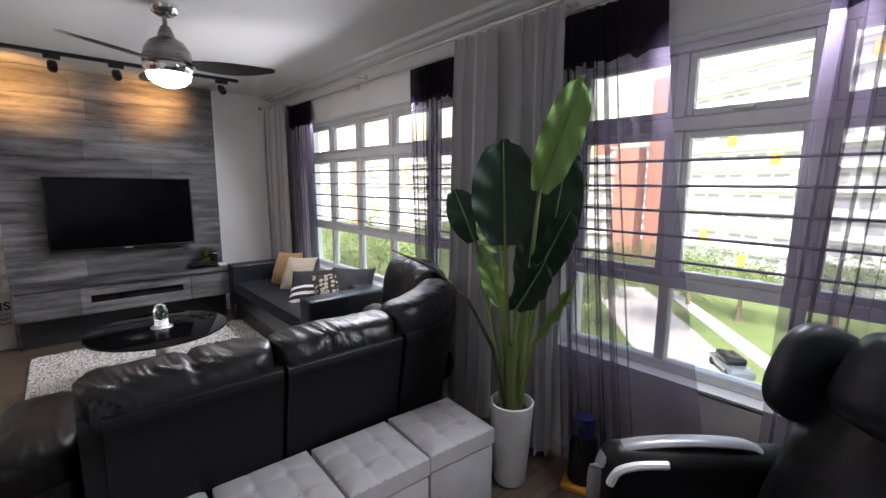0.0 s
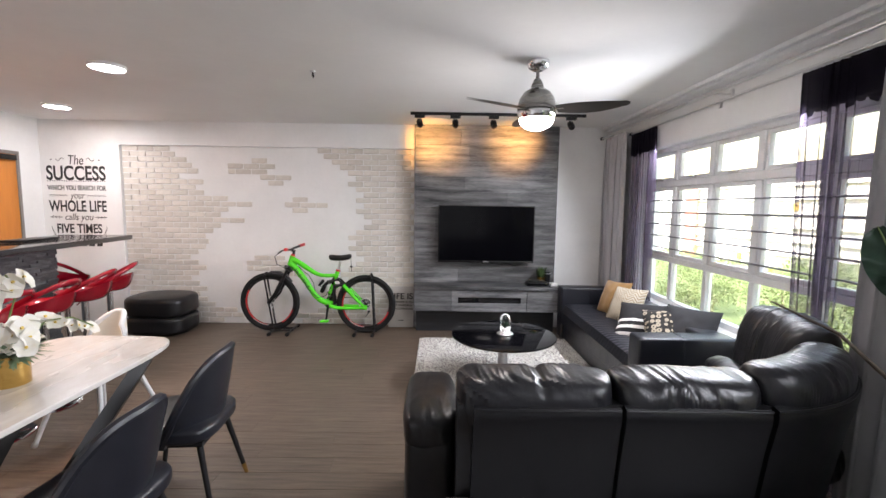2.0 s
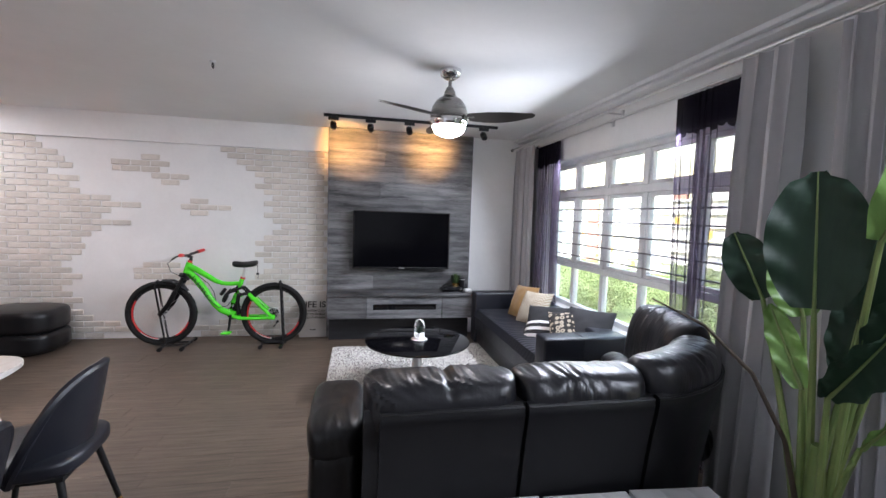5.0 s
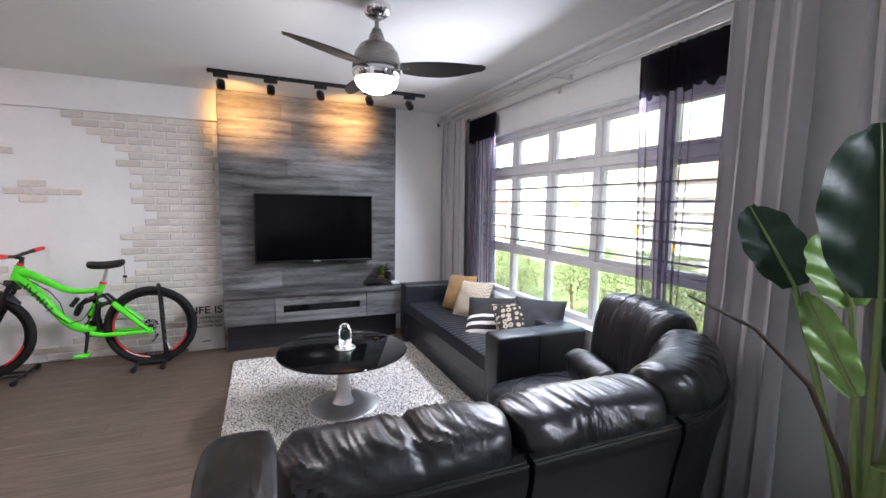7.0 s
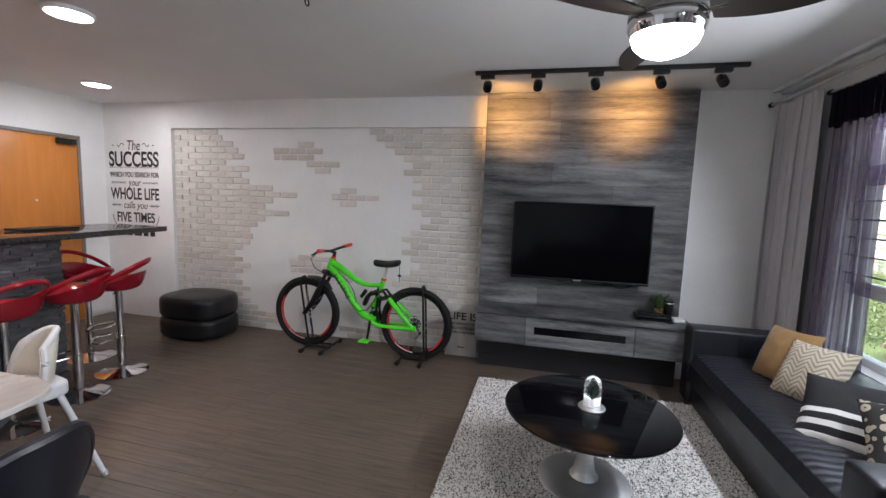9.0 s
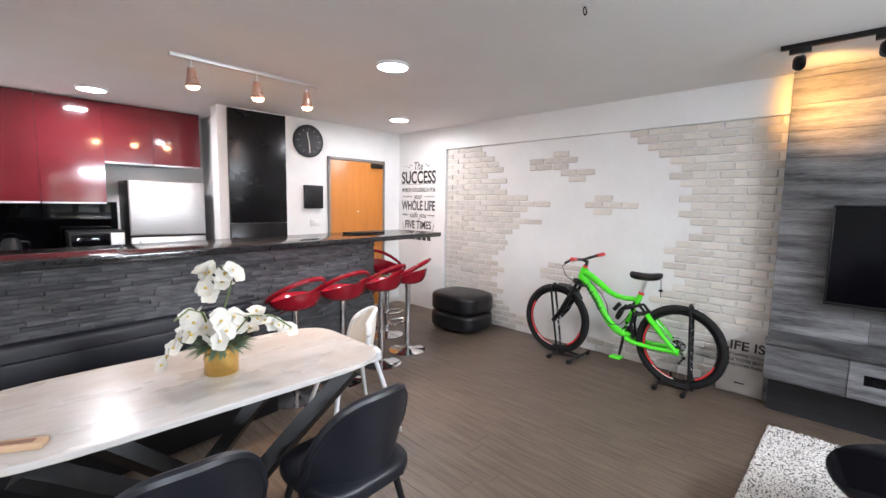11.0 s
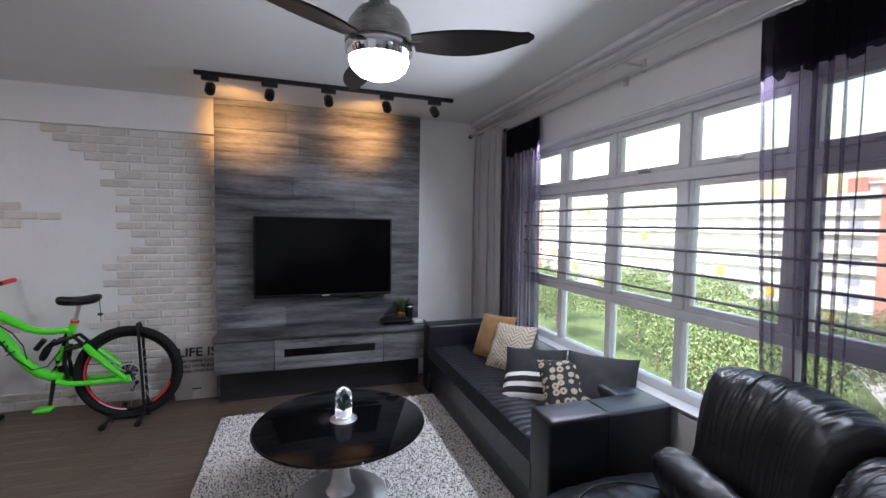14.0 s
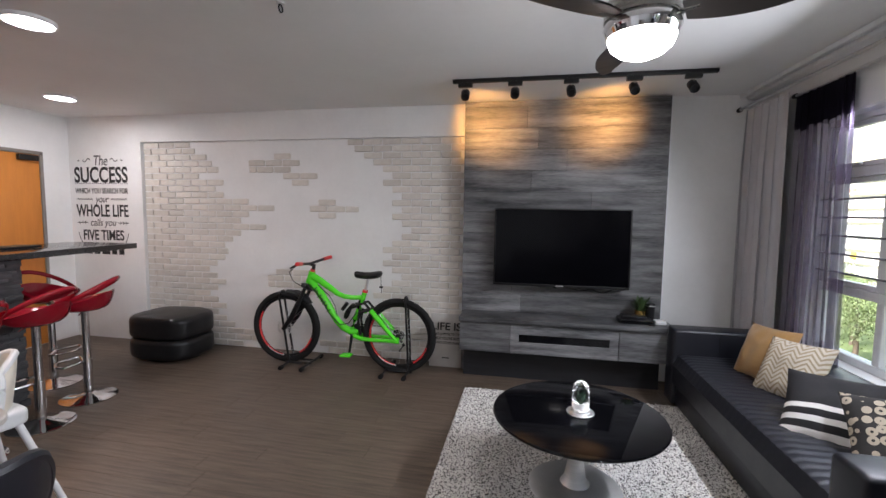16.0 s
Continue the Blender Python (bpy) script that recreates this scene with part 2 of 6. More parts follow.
def words(body, size, material, parent, m, name="lettering", align='CENTER', depth=0.0008, squeeze=1.0, shear=0.0, bold=0.0, width=0.0):
    """Raised lettering in the built-in font, turned into a mesh."""
    cu = bpy.data.curves.new(name, 'FONT')
    cu.body, cu.size, cu.extrude, cu.align_x, cu.align_y, cu.shear, cu.offset = body, size, depth, align, 'CENTER', shear, bold
    tmp = bpy.data.objects.new(name, cu)
    scene.collection.objects.link(tmp)
    dg = bpy.context.evaluated_depsgraph_get()
    me = bpy.data.meshes.new_from_object(tmp.evaluated_get(dg))
    bpy.data.objects.remove(tmp)
    bpy.data.curves.remove(cu)
    if width:
        xs = [v.co.x for v in me.vertices]
        squeeze = width / (max(xs) - min(xs))
    me.transform(m @ Matrix.Diagonal((squeeze, 1, 1, 1)))
    me.materials.clear()
    me.materials.append(material)
    ob = new(name, me)
    if parent is not None:
        ob.parent = parent
    return ob


def cloth_pattern(name, kind, a, b, rough=0.85):
    """Woven cover with a printed pattern: chevron, stripes or spots."""
    m = mat(name, a, tuple(c * .85 for c in a), rough=rough, scale=12, bump=0.15, bump_scale=400)
    nt = m.node_tree
    L, N = nt.links.new, nt.nodes.new
    p = nt.nodes["Principled BSDF"]
    old = p.inputs["Base Color"].links[0].from_socket
    co, sp = N("ShaderNodeTexCoord"), N("ShaderNodeSeparateXYZ")
    L(co.outputs["Object"], sp.inputs[0])

    def math_node(op, x, y=None, z=None):
        n = N("ShaderNodeMath")
        n.operation = op
        for i, v in enumerate((x, y, z)):
            if v is None:
                continue
            if isinstance(v, (int, float)):
                n.inputs[i].default_value = v
            else:
                L(v, n.inputs[i])
        return n.outputs[0]
    if kind == "chevron":
        zig = math_node('PINGPONG', sp.outputs[0], 0.05)
        s = math_node('ADD', sp.outputs[1], zig)
        f = math_node('GREATER_THAN', math_node('PINGPONG', s, 0.016), 0.009)
    elif kind == "stripes":
        low = math_node('LESS_THAN', sp.outputs[1], -0.02)
        f = math_node('MULTIPLY', low, math_node('GREATER_THAN', math_node('PINGPONG', sp.outputs[1], 0.034), 0.019))
    else:
        v = N("ShaderNodeTexVoronoi")
        v.inputs["Scale"].default_value = 20
        v.inputs["Randomness"].default_value = 0.45
        L(co.outputs["Object"], v.inputs["Vector"])
        ring = math_node('LESS_THAN', v.outputs["Distance"], 0.42)
        hole = math_node('GREATER_THAN', v.outputs["Distance"], 0.13)
        f = math_node('MULTIPLY', ring, hole)
    mix = N("ShaderNodeMix")
    mix.data_type = 'RGBA'
    L(f, mix.inputs["Factor"])
    L(old, mix.inputs["A"])
    mix.inputs["B"].default_value = (*b, 1)
    L(mix.outputs["Result"], p.inputs["Base Color"])
    return m


def speckle(name, a, b, scale, cut, rough=0.95):
    m = mat(name, a, tuple(c * .85 for c in a), rough=rough, scale=6, bump=0.5, bump_scale=120)
    nt = m.node_tree
    L, N = nt.links.new, nt.nodes.new
    p = nt.nodes["Principled BSDF"]
    old = p.inputs["Base Color"].links[0].from_socket
    co, n, r, mix = N("ShaderNodeTexCoord"), N("ShaderNodeTexNoise"), N("ShaderNodeMapRange"), N("ShaderNodeMix")
    n.inputs["Scale"].default_value, n.inputs["Detail"].default_value = scale, 2
    L(co.outputs["Object"], n.inputs[0])
    L(n.outputs[0], r.inputs[0])
    r.inputs[1].default_value, r.inputs[2].default_value = cut, cut + 0.05
    mix.data_type = 'RGBA'
    L(r.outputs[0], mix.inputs["Factor"])
    L(old, mix.inputs["A"])
    mix.inputs["B"].default_value = (*b, 1)
    L(mix.outputs["Result"], p.inputs["Base Color"])
    return m


WHITE = mat("white_wall_paint", (0.80, 0.80, 0.79), (0.74, 0.74, 0.73), rough=0.75, scale=3, bump=0.06, bump_scale=220)
CEIL = mat("ceiling_paint", (0.82, 0.82, 0.81), (0.78, 0.78, 0.77), rough=0.85, scale=2, bump=0.04, bump_scale=200)
FRAME = mat("white_window_frame", (0.82, 0.83, 0.84), (0.74, 0.75, 0.76), rough=0.35, scale=12)
LEATHER = mat("black_leather", (0.005, 0.005, 0.006), (0.008, 0.008, 0.009), rough=0.34, scale=14, bump=0.1, bump_scale=140, rough_var=0.05, spec=0.38)
LEATHER2 = mat("matte_black_leatherette", (0.006, 0.007, 0.012), (0.009, 0.010, 0.016), rough=0.40, scale=10, bump=0.12, bump_scale=260, spec=0.6)
BLACKGLASS = mat("black_glass", (0.003, 0.003, 0.004), rough=0.03, rough_var=0.01, scale=3, spec=0.3)
STEEL = mat("brushed_steel", (0.78, 0.78, 0.77), (0.66, 0.66, 0.66), rough=0.44, metal=1.0, scale=5, stretch=(1, 1, 22), rough_var=0.08)
CHROME = mat("chrome", (0.78, 0.78, 0.79), (0.7, 0.7, 0.71), rough=0.09, metal=1.0, scale=4, rough_var=0.04)
BLACKMETAL = mat("black_metal", (0.006, 0.006, 0.007), (0.012, 0.012, 0.012), rough=0.42, spec=0.35, scale=20, bump=0.05)
BLACKPLASTIC = mat("black_plastic", (0.004, 0.004, 0.005), (0.007, 0.007, 0.008), rough=0.38, spec=0.35, scale=18, bump=0.08, bump_scale=300)
SCREEN = mat("dark_screen", (0.002, 0.002, 0.003), rough=0.14, rough_var=0.03, scale=2, spec=0.22)
GOLD = mat("brushed_gold", (0.75, 0.50, 0.16), (0.62, 0.40, 0.12), rough=0.22, metal=1.0, scale=6, stretch=(1, 1, 14), rough_var=0.08)
GLASS = glass("clear_glass")
RED = mat("red_gloss_plastic", (0.30, 0.006, 0.018), (0.24, 0.004, 0.014), rough=0.16, scale=6, coat=0.4, rough_var=0.04)
GREYCLOTH = mat("grey_velvet", (0.46, 0.45, 0.45), (0.38, 0.37, 0.37), rough=0.9, scale=9, bump=0.12, bump_scale=500, sheen=0.4)
CURTAIN = mat("grey_curtain_cloth", (0.48, 0.47, 0.485), (0.43, 0.42, 0.435), rough=0.88, scale=2, bump=0.15, bump_scale=420, sheen=0.3)
SHEER = sheer_cloth("violet_sheer", (0.18, 0.145, 0.215), 0.45)
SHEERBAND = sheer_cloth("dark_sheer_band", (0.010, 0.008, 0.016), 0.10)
MARBLE = mat("cream_marble", (0.66, 0.64, 0.61), (0.42, 0.36, 0.30), rough=0.28, scale=2.2, stretch=(1.6, 0.5, 1), rough_var=0.05, detail=10)
CERAMIC = mat("white_ceramic", (0.80, 0.80, 0.79), rough=0.3, scale=5)
CREAM = mat("cream_plastic", (0.78, 0.72, 0.62), (0.72, 0.66, 0.56), rough=0.4, scale=6)
WHITEPLASTIC = mat("white_plastic", (0.8, 0.8, 0.8), rough=0.3, scale=6)
GREEN = mat("neon_green_paint", (0.11, 0.84, 0.03), (0.09, 0.76, 0.02), rough=0.25, scale=6, coat=0.5, rough_var=0.05)
RUBBER = mat("black_rubber", (0.007, 0.007, 0.007), (0.013, 0.013, 0.013), rough=0.75, spec=0.3, scale=40, bump=0.4, bump_scale=220)
REDBAND = mat("red_rim_paint", (0.75, 0.05, 0.05), rough=0.35, scale=8)
INK = mat("black_vinyl_print", (0.012, 0.012, 0.012), rough=0.6, scale=10)
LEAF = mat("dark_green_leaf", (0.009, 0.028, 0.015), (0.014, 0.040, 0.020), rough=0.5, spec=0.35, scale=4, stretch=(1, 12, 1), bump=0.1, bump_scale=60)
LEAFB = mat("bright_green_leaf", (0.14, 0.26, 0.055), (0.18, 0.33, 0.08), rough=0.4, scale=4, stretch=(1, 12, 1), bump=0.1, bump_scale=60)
ORANGE = mat("orange_door_laminate", (0.58, 0.21, 0.035), (0.50, 0.18, 0.03), rough=0.4, scale=3, stretch=(6, 6, 0.7))
WARM = (1.0, 0.48, 0.12)


def plank_floor():
    m = mat("brown_grey_vinyl_plank", (0.145, 0.108, 0.079), (0.064, 0.047, 0.034), rough=0.42, scale=5, stretch=(0.6, 9, 1), bump=0.12, bump_scale=40, per_piece=0.05)
    return m


def panel_wood():
    return mat("grey_weathered_laminate", (0.016, 0.017, 0.019), (0.205, 0.205, 0.21), rough=0.55, scale=2.3, stretch=(0.8, 1, 7), bump=0.25, bump_scale=26, per_piece=0.30, detail=11)


FLOOR = plank_floor()
PANEL = panel_wood()


# ---- structure ----
BRICK_Y, WALL_Y, WIN_X, WALL_X, CEIL_Z = 5.47, 5.42, 2.36, 2.23, 2.6
BACK_Y, DOOR_X, KIT_X = -2.6, -5.05, -6.25
sub = struct("floor", boxed(KIT_X - .2, BACK_Y - .2, -0.15, 2.48, 5.75, -0.004), FLOOR, "brown grey wood look vinyl plank floor", "floor", smooth=False)
struct("ceiling", boxed(KIT_X - .2, BACK_Y - .2, CEIL_Z, 2.5, 5.75, CEIL_Z + .15), CEIL, "plain white painted ceiling", "ceiling", smooth=False)
bm = B()
box(bm, DOOR_X - .2, BRICK_Y, 0, 2.5, 5.75, CEIL_Z)
box(bm, DOOR_X, WALL_Y, 0, -4.05, BRICK_Y, CEIL_Z)
box(bm, -4.05, WALL_Y, 2.3, -0.31, BRICK_Y, CEIL_Z)
box(bm, 1.5, WALL_Y, 0, 2.23, BRICK_Y, CEIL_Z)
wall_n = struct("wall_north", bm, WHITE, "white painted wall with a shallow recess for brick slips", "wall", smooth=False)
bm = B()
WINS = ((1.87, 4.67), (-1.48, 1.155))
SILL, HEAD = 0.62, 2.21
ys = [BACK_Y - .2, WINS[1][0], WINS[1][1], WINS[0][0], WINS[0][1], 5.47]
for a, b in ((0, 1), (2, 3), (4, 5)):
    box(bm, WALL_X, ys[a], 0, WALL_X + .25, ys[b], CEIL_Z)
for a, b in WINS:
    box(bm, WALL_X, a, 0, WALL_X + .25, b, SILL)
    box(bm, WALL_X, a, HEAD, WALL_X + .25, b, CEIL_Z)
struct("wall_east", bm, WHITE, "white painted window wall with two wide openings", "wall", smooth=False)
struct("wall_south", boxed(-1.46, BACK_Y - .2, 0, 2.23, BACK_Y, CEIL_Z), WHITE, "plain white painted wall", "wall", smooth=False)
struct("wall_block", boxed(KIT_X, BACK_Y - .2, 0, -1.46, 0.80, CEIL_Z), WHITE, "white painted wall end beside the dining table", "wall", smooth=False)
struct("wall_west", boxed(DOOR_X - .2, 2.80, 0, DOOR_X, BRICK_Y, CEIL_Z), WHITE, "white painted entrance wall", "wall", smooth=False)
bm = B()
box(bm, KIT_X - .2, 0.8, 0, KIT_X, 3.2, CEIL_Z)
box(bm, KIT_X, 3.0, 0, DOOR_X - .2, 3.2, CEIL_Z)
struct("wall_kitchen", bm, WHITE, "white painted kitchen wall", "wall", smooth=False)


def window(n, y0, y1, bays):
    w = thing("window_%d" % n, pose(WIN_X, 0, 0), "white framed window with horizontal grille bars", "window", kind="structure")
    step = (y1 - y0) / bays
    f = B()
    for a, b, z0, z1 in ((y0, y1, SILL, SILL + .05), (y0, y1, HEAD - .05, HEAD), (y0, y1, 1.05, 1.105), (y0, y1, 1.805, 1.87)):
        box(f, -.035, a, z0, .04, b, z1, .006, 1)
    for i in range(bays + 1):
        y = y0 + step * i
        box(f, -.03, max(y0, y - .026), SILL + .05, .035, min(y1, y + .026), 1.05, .006, 1)
        box(f, -.03, max(y0, y - .026), 1.105, .035, min(y1, y + .026), 1.805, .006, 1)
        box(f, -.03, max(y0, y - .026), 1.87, .035, min(y1, y + .026), HEAD - .05, .006, 1)
    part("window_frame", f, FRAME, w)
    part("window_sill", boxed(-.13, y0, SILL - .03, .12, y1, SILL - .002, .008), FRAME, w)
    part("reveal", boxed(-.125, y0 + .002, HEAD - .012, -.04, y1 - .002, HEAD - .002), FRAME, w)
    for i in range(bays):
        a, b = y0 + step * i + .028, y0 + step * (i + 1) - .028
        s = B()
        for z0, z1 in ((1.108, 1.802), (1.873, HEAD - .053)):
            for q in ((a, a + .03, z0, z1), (b - .03, b, z0, z1)):
                box(s, -.02, q[0], q[2], .03, q[1], q[3], .004, 1)
            box(s, -.02, a + .03, z0, .03, b - .03, z0 + .03, .004, 1)
            box(s, -.02, a + .03, z1 - .03, .03, b - .03, z1, .004, 1)
        part("sash", s, FRAME, w)
        for z0, z1 in ((SILL + .05, 1.05), (1.137, 1.773), (1.902, HEAD - .082)):
            p = part("pane", boxed(.008, a + .002, z0, .014, b - .002, z1), GLASS, w, smooth=False)
            p.visible_shadow = False
        part("latch", boxed(-.05, (a + b) / 2 - .04, 1.878, -.022, (a + b) / 2 + .04, 1.898, .004), STEEL, w)
    for k in range(5):
        part("grille_bar", rod(B(), (-.055, y0 + .02, 1.19 + k * .12), (-.055, y1 - .02, 1.19 + k * .12), .007, seg=8), GRILLE, w)
    return w


GRILLE = mat("dark_grille_metal", (0.22, 0.22, 0.23), (0.16, 0.16, 0.17), rough=0.4, metal=0.6, scale=20)
window(1, *WINS[0], 5)
window(2, *WINS[1], 5)


# ---- television wall ----
wp = thing("wall_panel", pose(0, 0, 0), "tall feature wall of grey weathered wood laminate boards", "wall panel", kind="structure")
part("backing", boxed(-.305, 5.325, 0, 1.495, 5.415, CEIL_Z - .015), BLACKPLASTIC, wp, smooth=False)
rng = random.Random(4)
z = 0.0
while z < CEIL_Z - .03:
    h = min(0.195, CEIL_Z - .012 - z)
    cut = rng.uniform(0.1, 1.1)
    for a, b in ((-.31, cut), (cut, 1.5)):
        part("board", boxed(a + .0008, 5.306, z, b - .0008, 5.324, z + h - .002, .0015, 1), PANEL, wp)
    z += h
part("edge_trim", boxed(1.497, 5.304, .6, 1.507, 5.42, CEIL_Z - .012), FRAME, wp)

tv = thing("television", pose(0.6, 5.2, 0.885), "large black flat screen television on the wall panel", "television")
part("body", boxed(-.6, .012, 0, .6, .05, .71, .008), BLACKPLASTIC, tv)
part("bracket", boxed(-.25, .05, .2, .25, .104, .5, .004), BLACKMETAL, tv)
part("screen", boxed(-.588, .006, .02, .588, .014, .698), SCREEN, tv, "dark reflecting screen", smooth=False)
f = B()
box(f, -.602, 0, -.002, .602, .02, .019, .003)
box(f, -.602, 0, .699, .602, .02, .712, .003)
box(f, -.602, 0, .019, -.589, .02, .699, .003)
box(f, .589, 0, .019, .602, .02, .699, .003)
part("bezel", f, BLACKPLASTIC, tv)
part("logo_plate", boxed(-.035, -.003, .004, .035, .002, .013, .001), STEEL, tv)
part("sensor", boxed(-.055, -.004, -.012, -.03, .01, .0, .002), BLACKPLASTIC, tv)
cb = thing("television_cable", pose(0.5, 5.295, 0.85), "thin black cables drooping below the television", "cable")
for x0, x1, d in ((-.2, .12, .03), (.1, .5, .045), (.35, .62, .06), (.3, .42, .03)):
    part("cable", tube(B(), [(x0 + (x1 - x0) * i / 12, -.004, .045 - d * math.sin(math.pi * i / 12)) for i in range(13)], .004, 6), BLACKPLASTIC, cb)

con = thing("media_console", pose(0, 0, 0), "long floating media console in grey weathered wood laminate", "console")
part("top", boxed(-.29, 4.985, .57, 1.54, 5.304, .61, .003), PANEL, con)
part("carcass", boxed(-.275, 5.025, .30, 1.53, 5.304, .57), PANEL, con, smooth=False)
for i, (a, b) in enumerate(((-.283, .17), (.176, 1.09), (1.096, 1.537))):
    if i == 1:
        d = B()
        for q in ((a, .30, b, .405), (a, .475, b, .565), (a, .405, .25, .475), (1.02, .405, b, .475)):
            box(d, q[0], 5.005, q[1], q[2], 5.025, q[3], .0015, 1)
        drawer = part("drawer_front", d, PANEL, con)
        part("slot", boxed(.25, 5.015, .405, 1.02, 5.024, .475), BLACKGLASS, drawer, "dark slot for the devices", smooth=False)
    else:
        part("door", boxed(a, 5.005, .30, b, 5.025, .565, .0015, 1), PANEL, con)
# the plinth's dark colour stands in for the shade under the console
part("plinth", boxed(-.27, 5.20, 0.0, 1.48, 5.303, .30), mat("shade_dark_laminate", (0.014, 0.015, 0.018), (0.026, 0.027, 0.031), rough=0.5, scale=3, stretch=(.6, 1, 8)), con, "recessed plinth coloured dark for the shade under the console", smooth=False)

# things on the console
pp = thing("potted_plant", pose(1.30, 5.2, .61), "small green plant in a gold pot on the console", "plant")
part("pot", lathe(B(), [(0, 0), (.042, 0), (.048, .10), (.044, .10), (.04, .09), (0, .09)], 24), GOLD, pp)


def leaf_blade(bm, base, tip, width, droop=0.0, n=6, cup=0.2):
    """A pointed leaf between two points, folded along its midrib."""
    base, tip = Vector(base), Vector(tip)
    d = tip - base
    side = d.cross(Vector((0, 0, 1)))
    if side.length < 1e-4:
        side = Vector((1, 0, 0))
    side.normalize()
    up = side.cross(d).normalized()
    rows = []
    for i in range(n + 1):
        u = i / n
        c = base + d * u + Vector((0, 0, -droop * u * u))
        w = width * .5 * math.sin(math.pi * min(1, (u * .93 + .05))) ** .7
        rows.append([bm.verts.new(c - side * w + up * w * cup), bm.verts.new(c), bm.verts.new(c + side * w + up * w * cup)])
    for a, b in zip(rows, rows[1:]):
        bm.faces.new((a[0], a[1], b[1], b[0]))
        bm.faces.new((a[1], a[2], b[2], b[1]))
    return bm


FERN_GREEN = mat("fine_green_leaf", (0.03, 0.065, 0.02), (0.06, 0.10, 0.035), rough=0.5, scale=20)
f = B()
for i in range(64):
    a, r, zz = rng.uniform(0, 6.28), rng.uniform(.02, .1), rng.uniform(.13, .25)
    leaf_blade(f, (.02 * math.cos(a), .02 * math.sin(a), .09), (r * math.cos(a), r * math.sin(a) * .7, zz), .022, .02, 4)
part("foliage", f, FERN_GREEN, pp, "fine green leaves")
sp = thing("speaker", pose(1.385, 5.22, .61), "small black cylindrical speaker beside the plant", "speaker")
part("body", lathe(B(), [(0, 0), (.036, 0), (.04, .01), (.04, .15), (.034, .165), (0, .165)], 24), BLACKPLASTIC, sp)
part("ring", lathe(B(), [(.0405, .14), (.042, .143), (.0405, .147)], 24), STEEL, sp)
bx = thing("set_top_box", pose(1.24, 5.13, .61), "flat black media box on the console", "electronics")
part("case", boxed(-.14, -.07, .004, .14, .08, .045, .006), BLACKPLASTIC, bx)
part("front", boxed(-.13, -.073, .012, .13, -.068, .036, .002), BLACKGLASS, bx)
for x in (-.11, .11):
    part("foot", boxed(x - .015, -.05, 0, x + .015, .06, .005), RUBBER, bx)
bx2 = thing("media_player", pose(1.23, 5.14, .656), "slim dark player stacked on the media box", "electronics")
part("case", boxed(-.10, -.06, 0, .10, .06, .022, .005), BLACKPLASTIC, bx2)
rt = thing("wifi_router", pose(1.45, 5.15, .61), "small white router on the console end", "electronics")
part("case", boxed(-.045, -.05, 0, .045, .05, .03, .008), WHITEPLASTIC, rt, "white plastic case")
part("cable", tube(B(), [(.04, .04, .015), (.08, .06, .01), (.08, .1, .006), (.04, .14, .006)], .003, 6), WHITEPLASTIC, rt)
bk = thing("remote_control", pose(1.36, 5.075, .61, 0, 0, 12), "black remote control lying on the console", "remote control")
part("case", boxed(-.022, -.035, 0, .022, .06, .016, .005), BLACKPLASTIC, bk)
part("buttons", boxed(-.015, -.02, .016, .015, .05, .018, .001), RUBBER, bk)

# leaning board with writing
lb = thing("leaning_sign", pose(-.475, 5.335, 0.002, -8, 0, 0), "grey canvas sign with black words leaning on the wall", "sign")
GREYCANVAS = mat("grey_canvas", (0.50, 0.48, 0.45), (0.42, 0.40, 0.38), rough=0.85, scale=7, bump=0.2, bump_scale=500)
part("canvas", boxed(-.165, 0, 0, .165, .025, .53, .004), GREYCANVAS, lb)
for body, zz, s in (("LIFE IS", .40, .105), ("WHAT HAPPENS TO YOU", .325, .034), ("WHILE YOU'RE BUSY", .282, .039), ("MAKING OTHER PLANS", .239, .036)):
    words(body, s, INK, lb, pose(0, -.0025, zz, 90, 0, 0), bold=s * .02, width=.30)
part("mark", boxed(-.035, -.002, .085, .035, .0, .095), INK, lb)

# spot track over the panel
tk = thing("spotlight_track", pose(0, 4.66, CEIL_Z), "black ceiling track with five small spotlights", "track light")
part("rail", boxed(-.32, -.017, -.03, 1.6, .017, -.001, .002), BLACKMETAL, tk)
for i, x in enumerate((-.22, .17, .59, 1.04, 1.44)):
    hd = part("spotlight", boxed(x - .055, -.02, -.062, x + .055, .02, -.03, .003), BLACKMETAL, tk)
    part("stem", rod(B(), (x, 0, -.062), (x, 0, -.085), .006), CHROME, hd)
    mm = Matrix.Translation((x, .0, -.118)) @ pose(0, 0, 0, -52, 0, 0 if i != 0 else 6)
    can = lathe(B(), [(0, .048), (.028, .048), (.034, .04), (.034, -.042), (.031, -.048), (.027, -.044), (.024, -.03), (0, -.028)], 24)
    bmesh.ops.transform(can, matrix=mm, verts=can.verts)
    part("can", can, BLACKMETAL, hd)
for x, tx in ((-.22, -.05), (1.04, .94)):
    spot_lamp("spotlight_beam", (x, 4.70, 2.455), (tx, 5.31, 2.40), 18, WARM, 76, 1.0, 0.06)

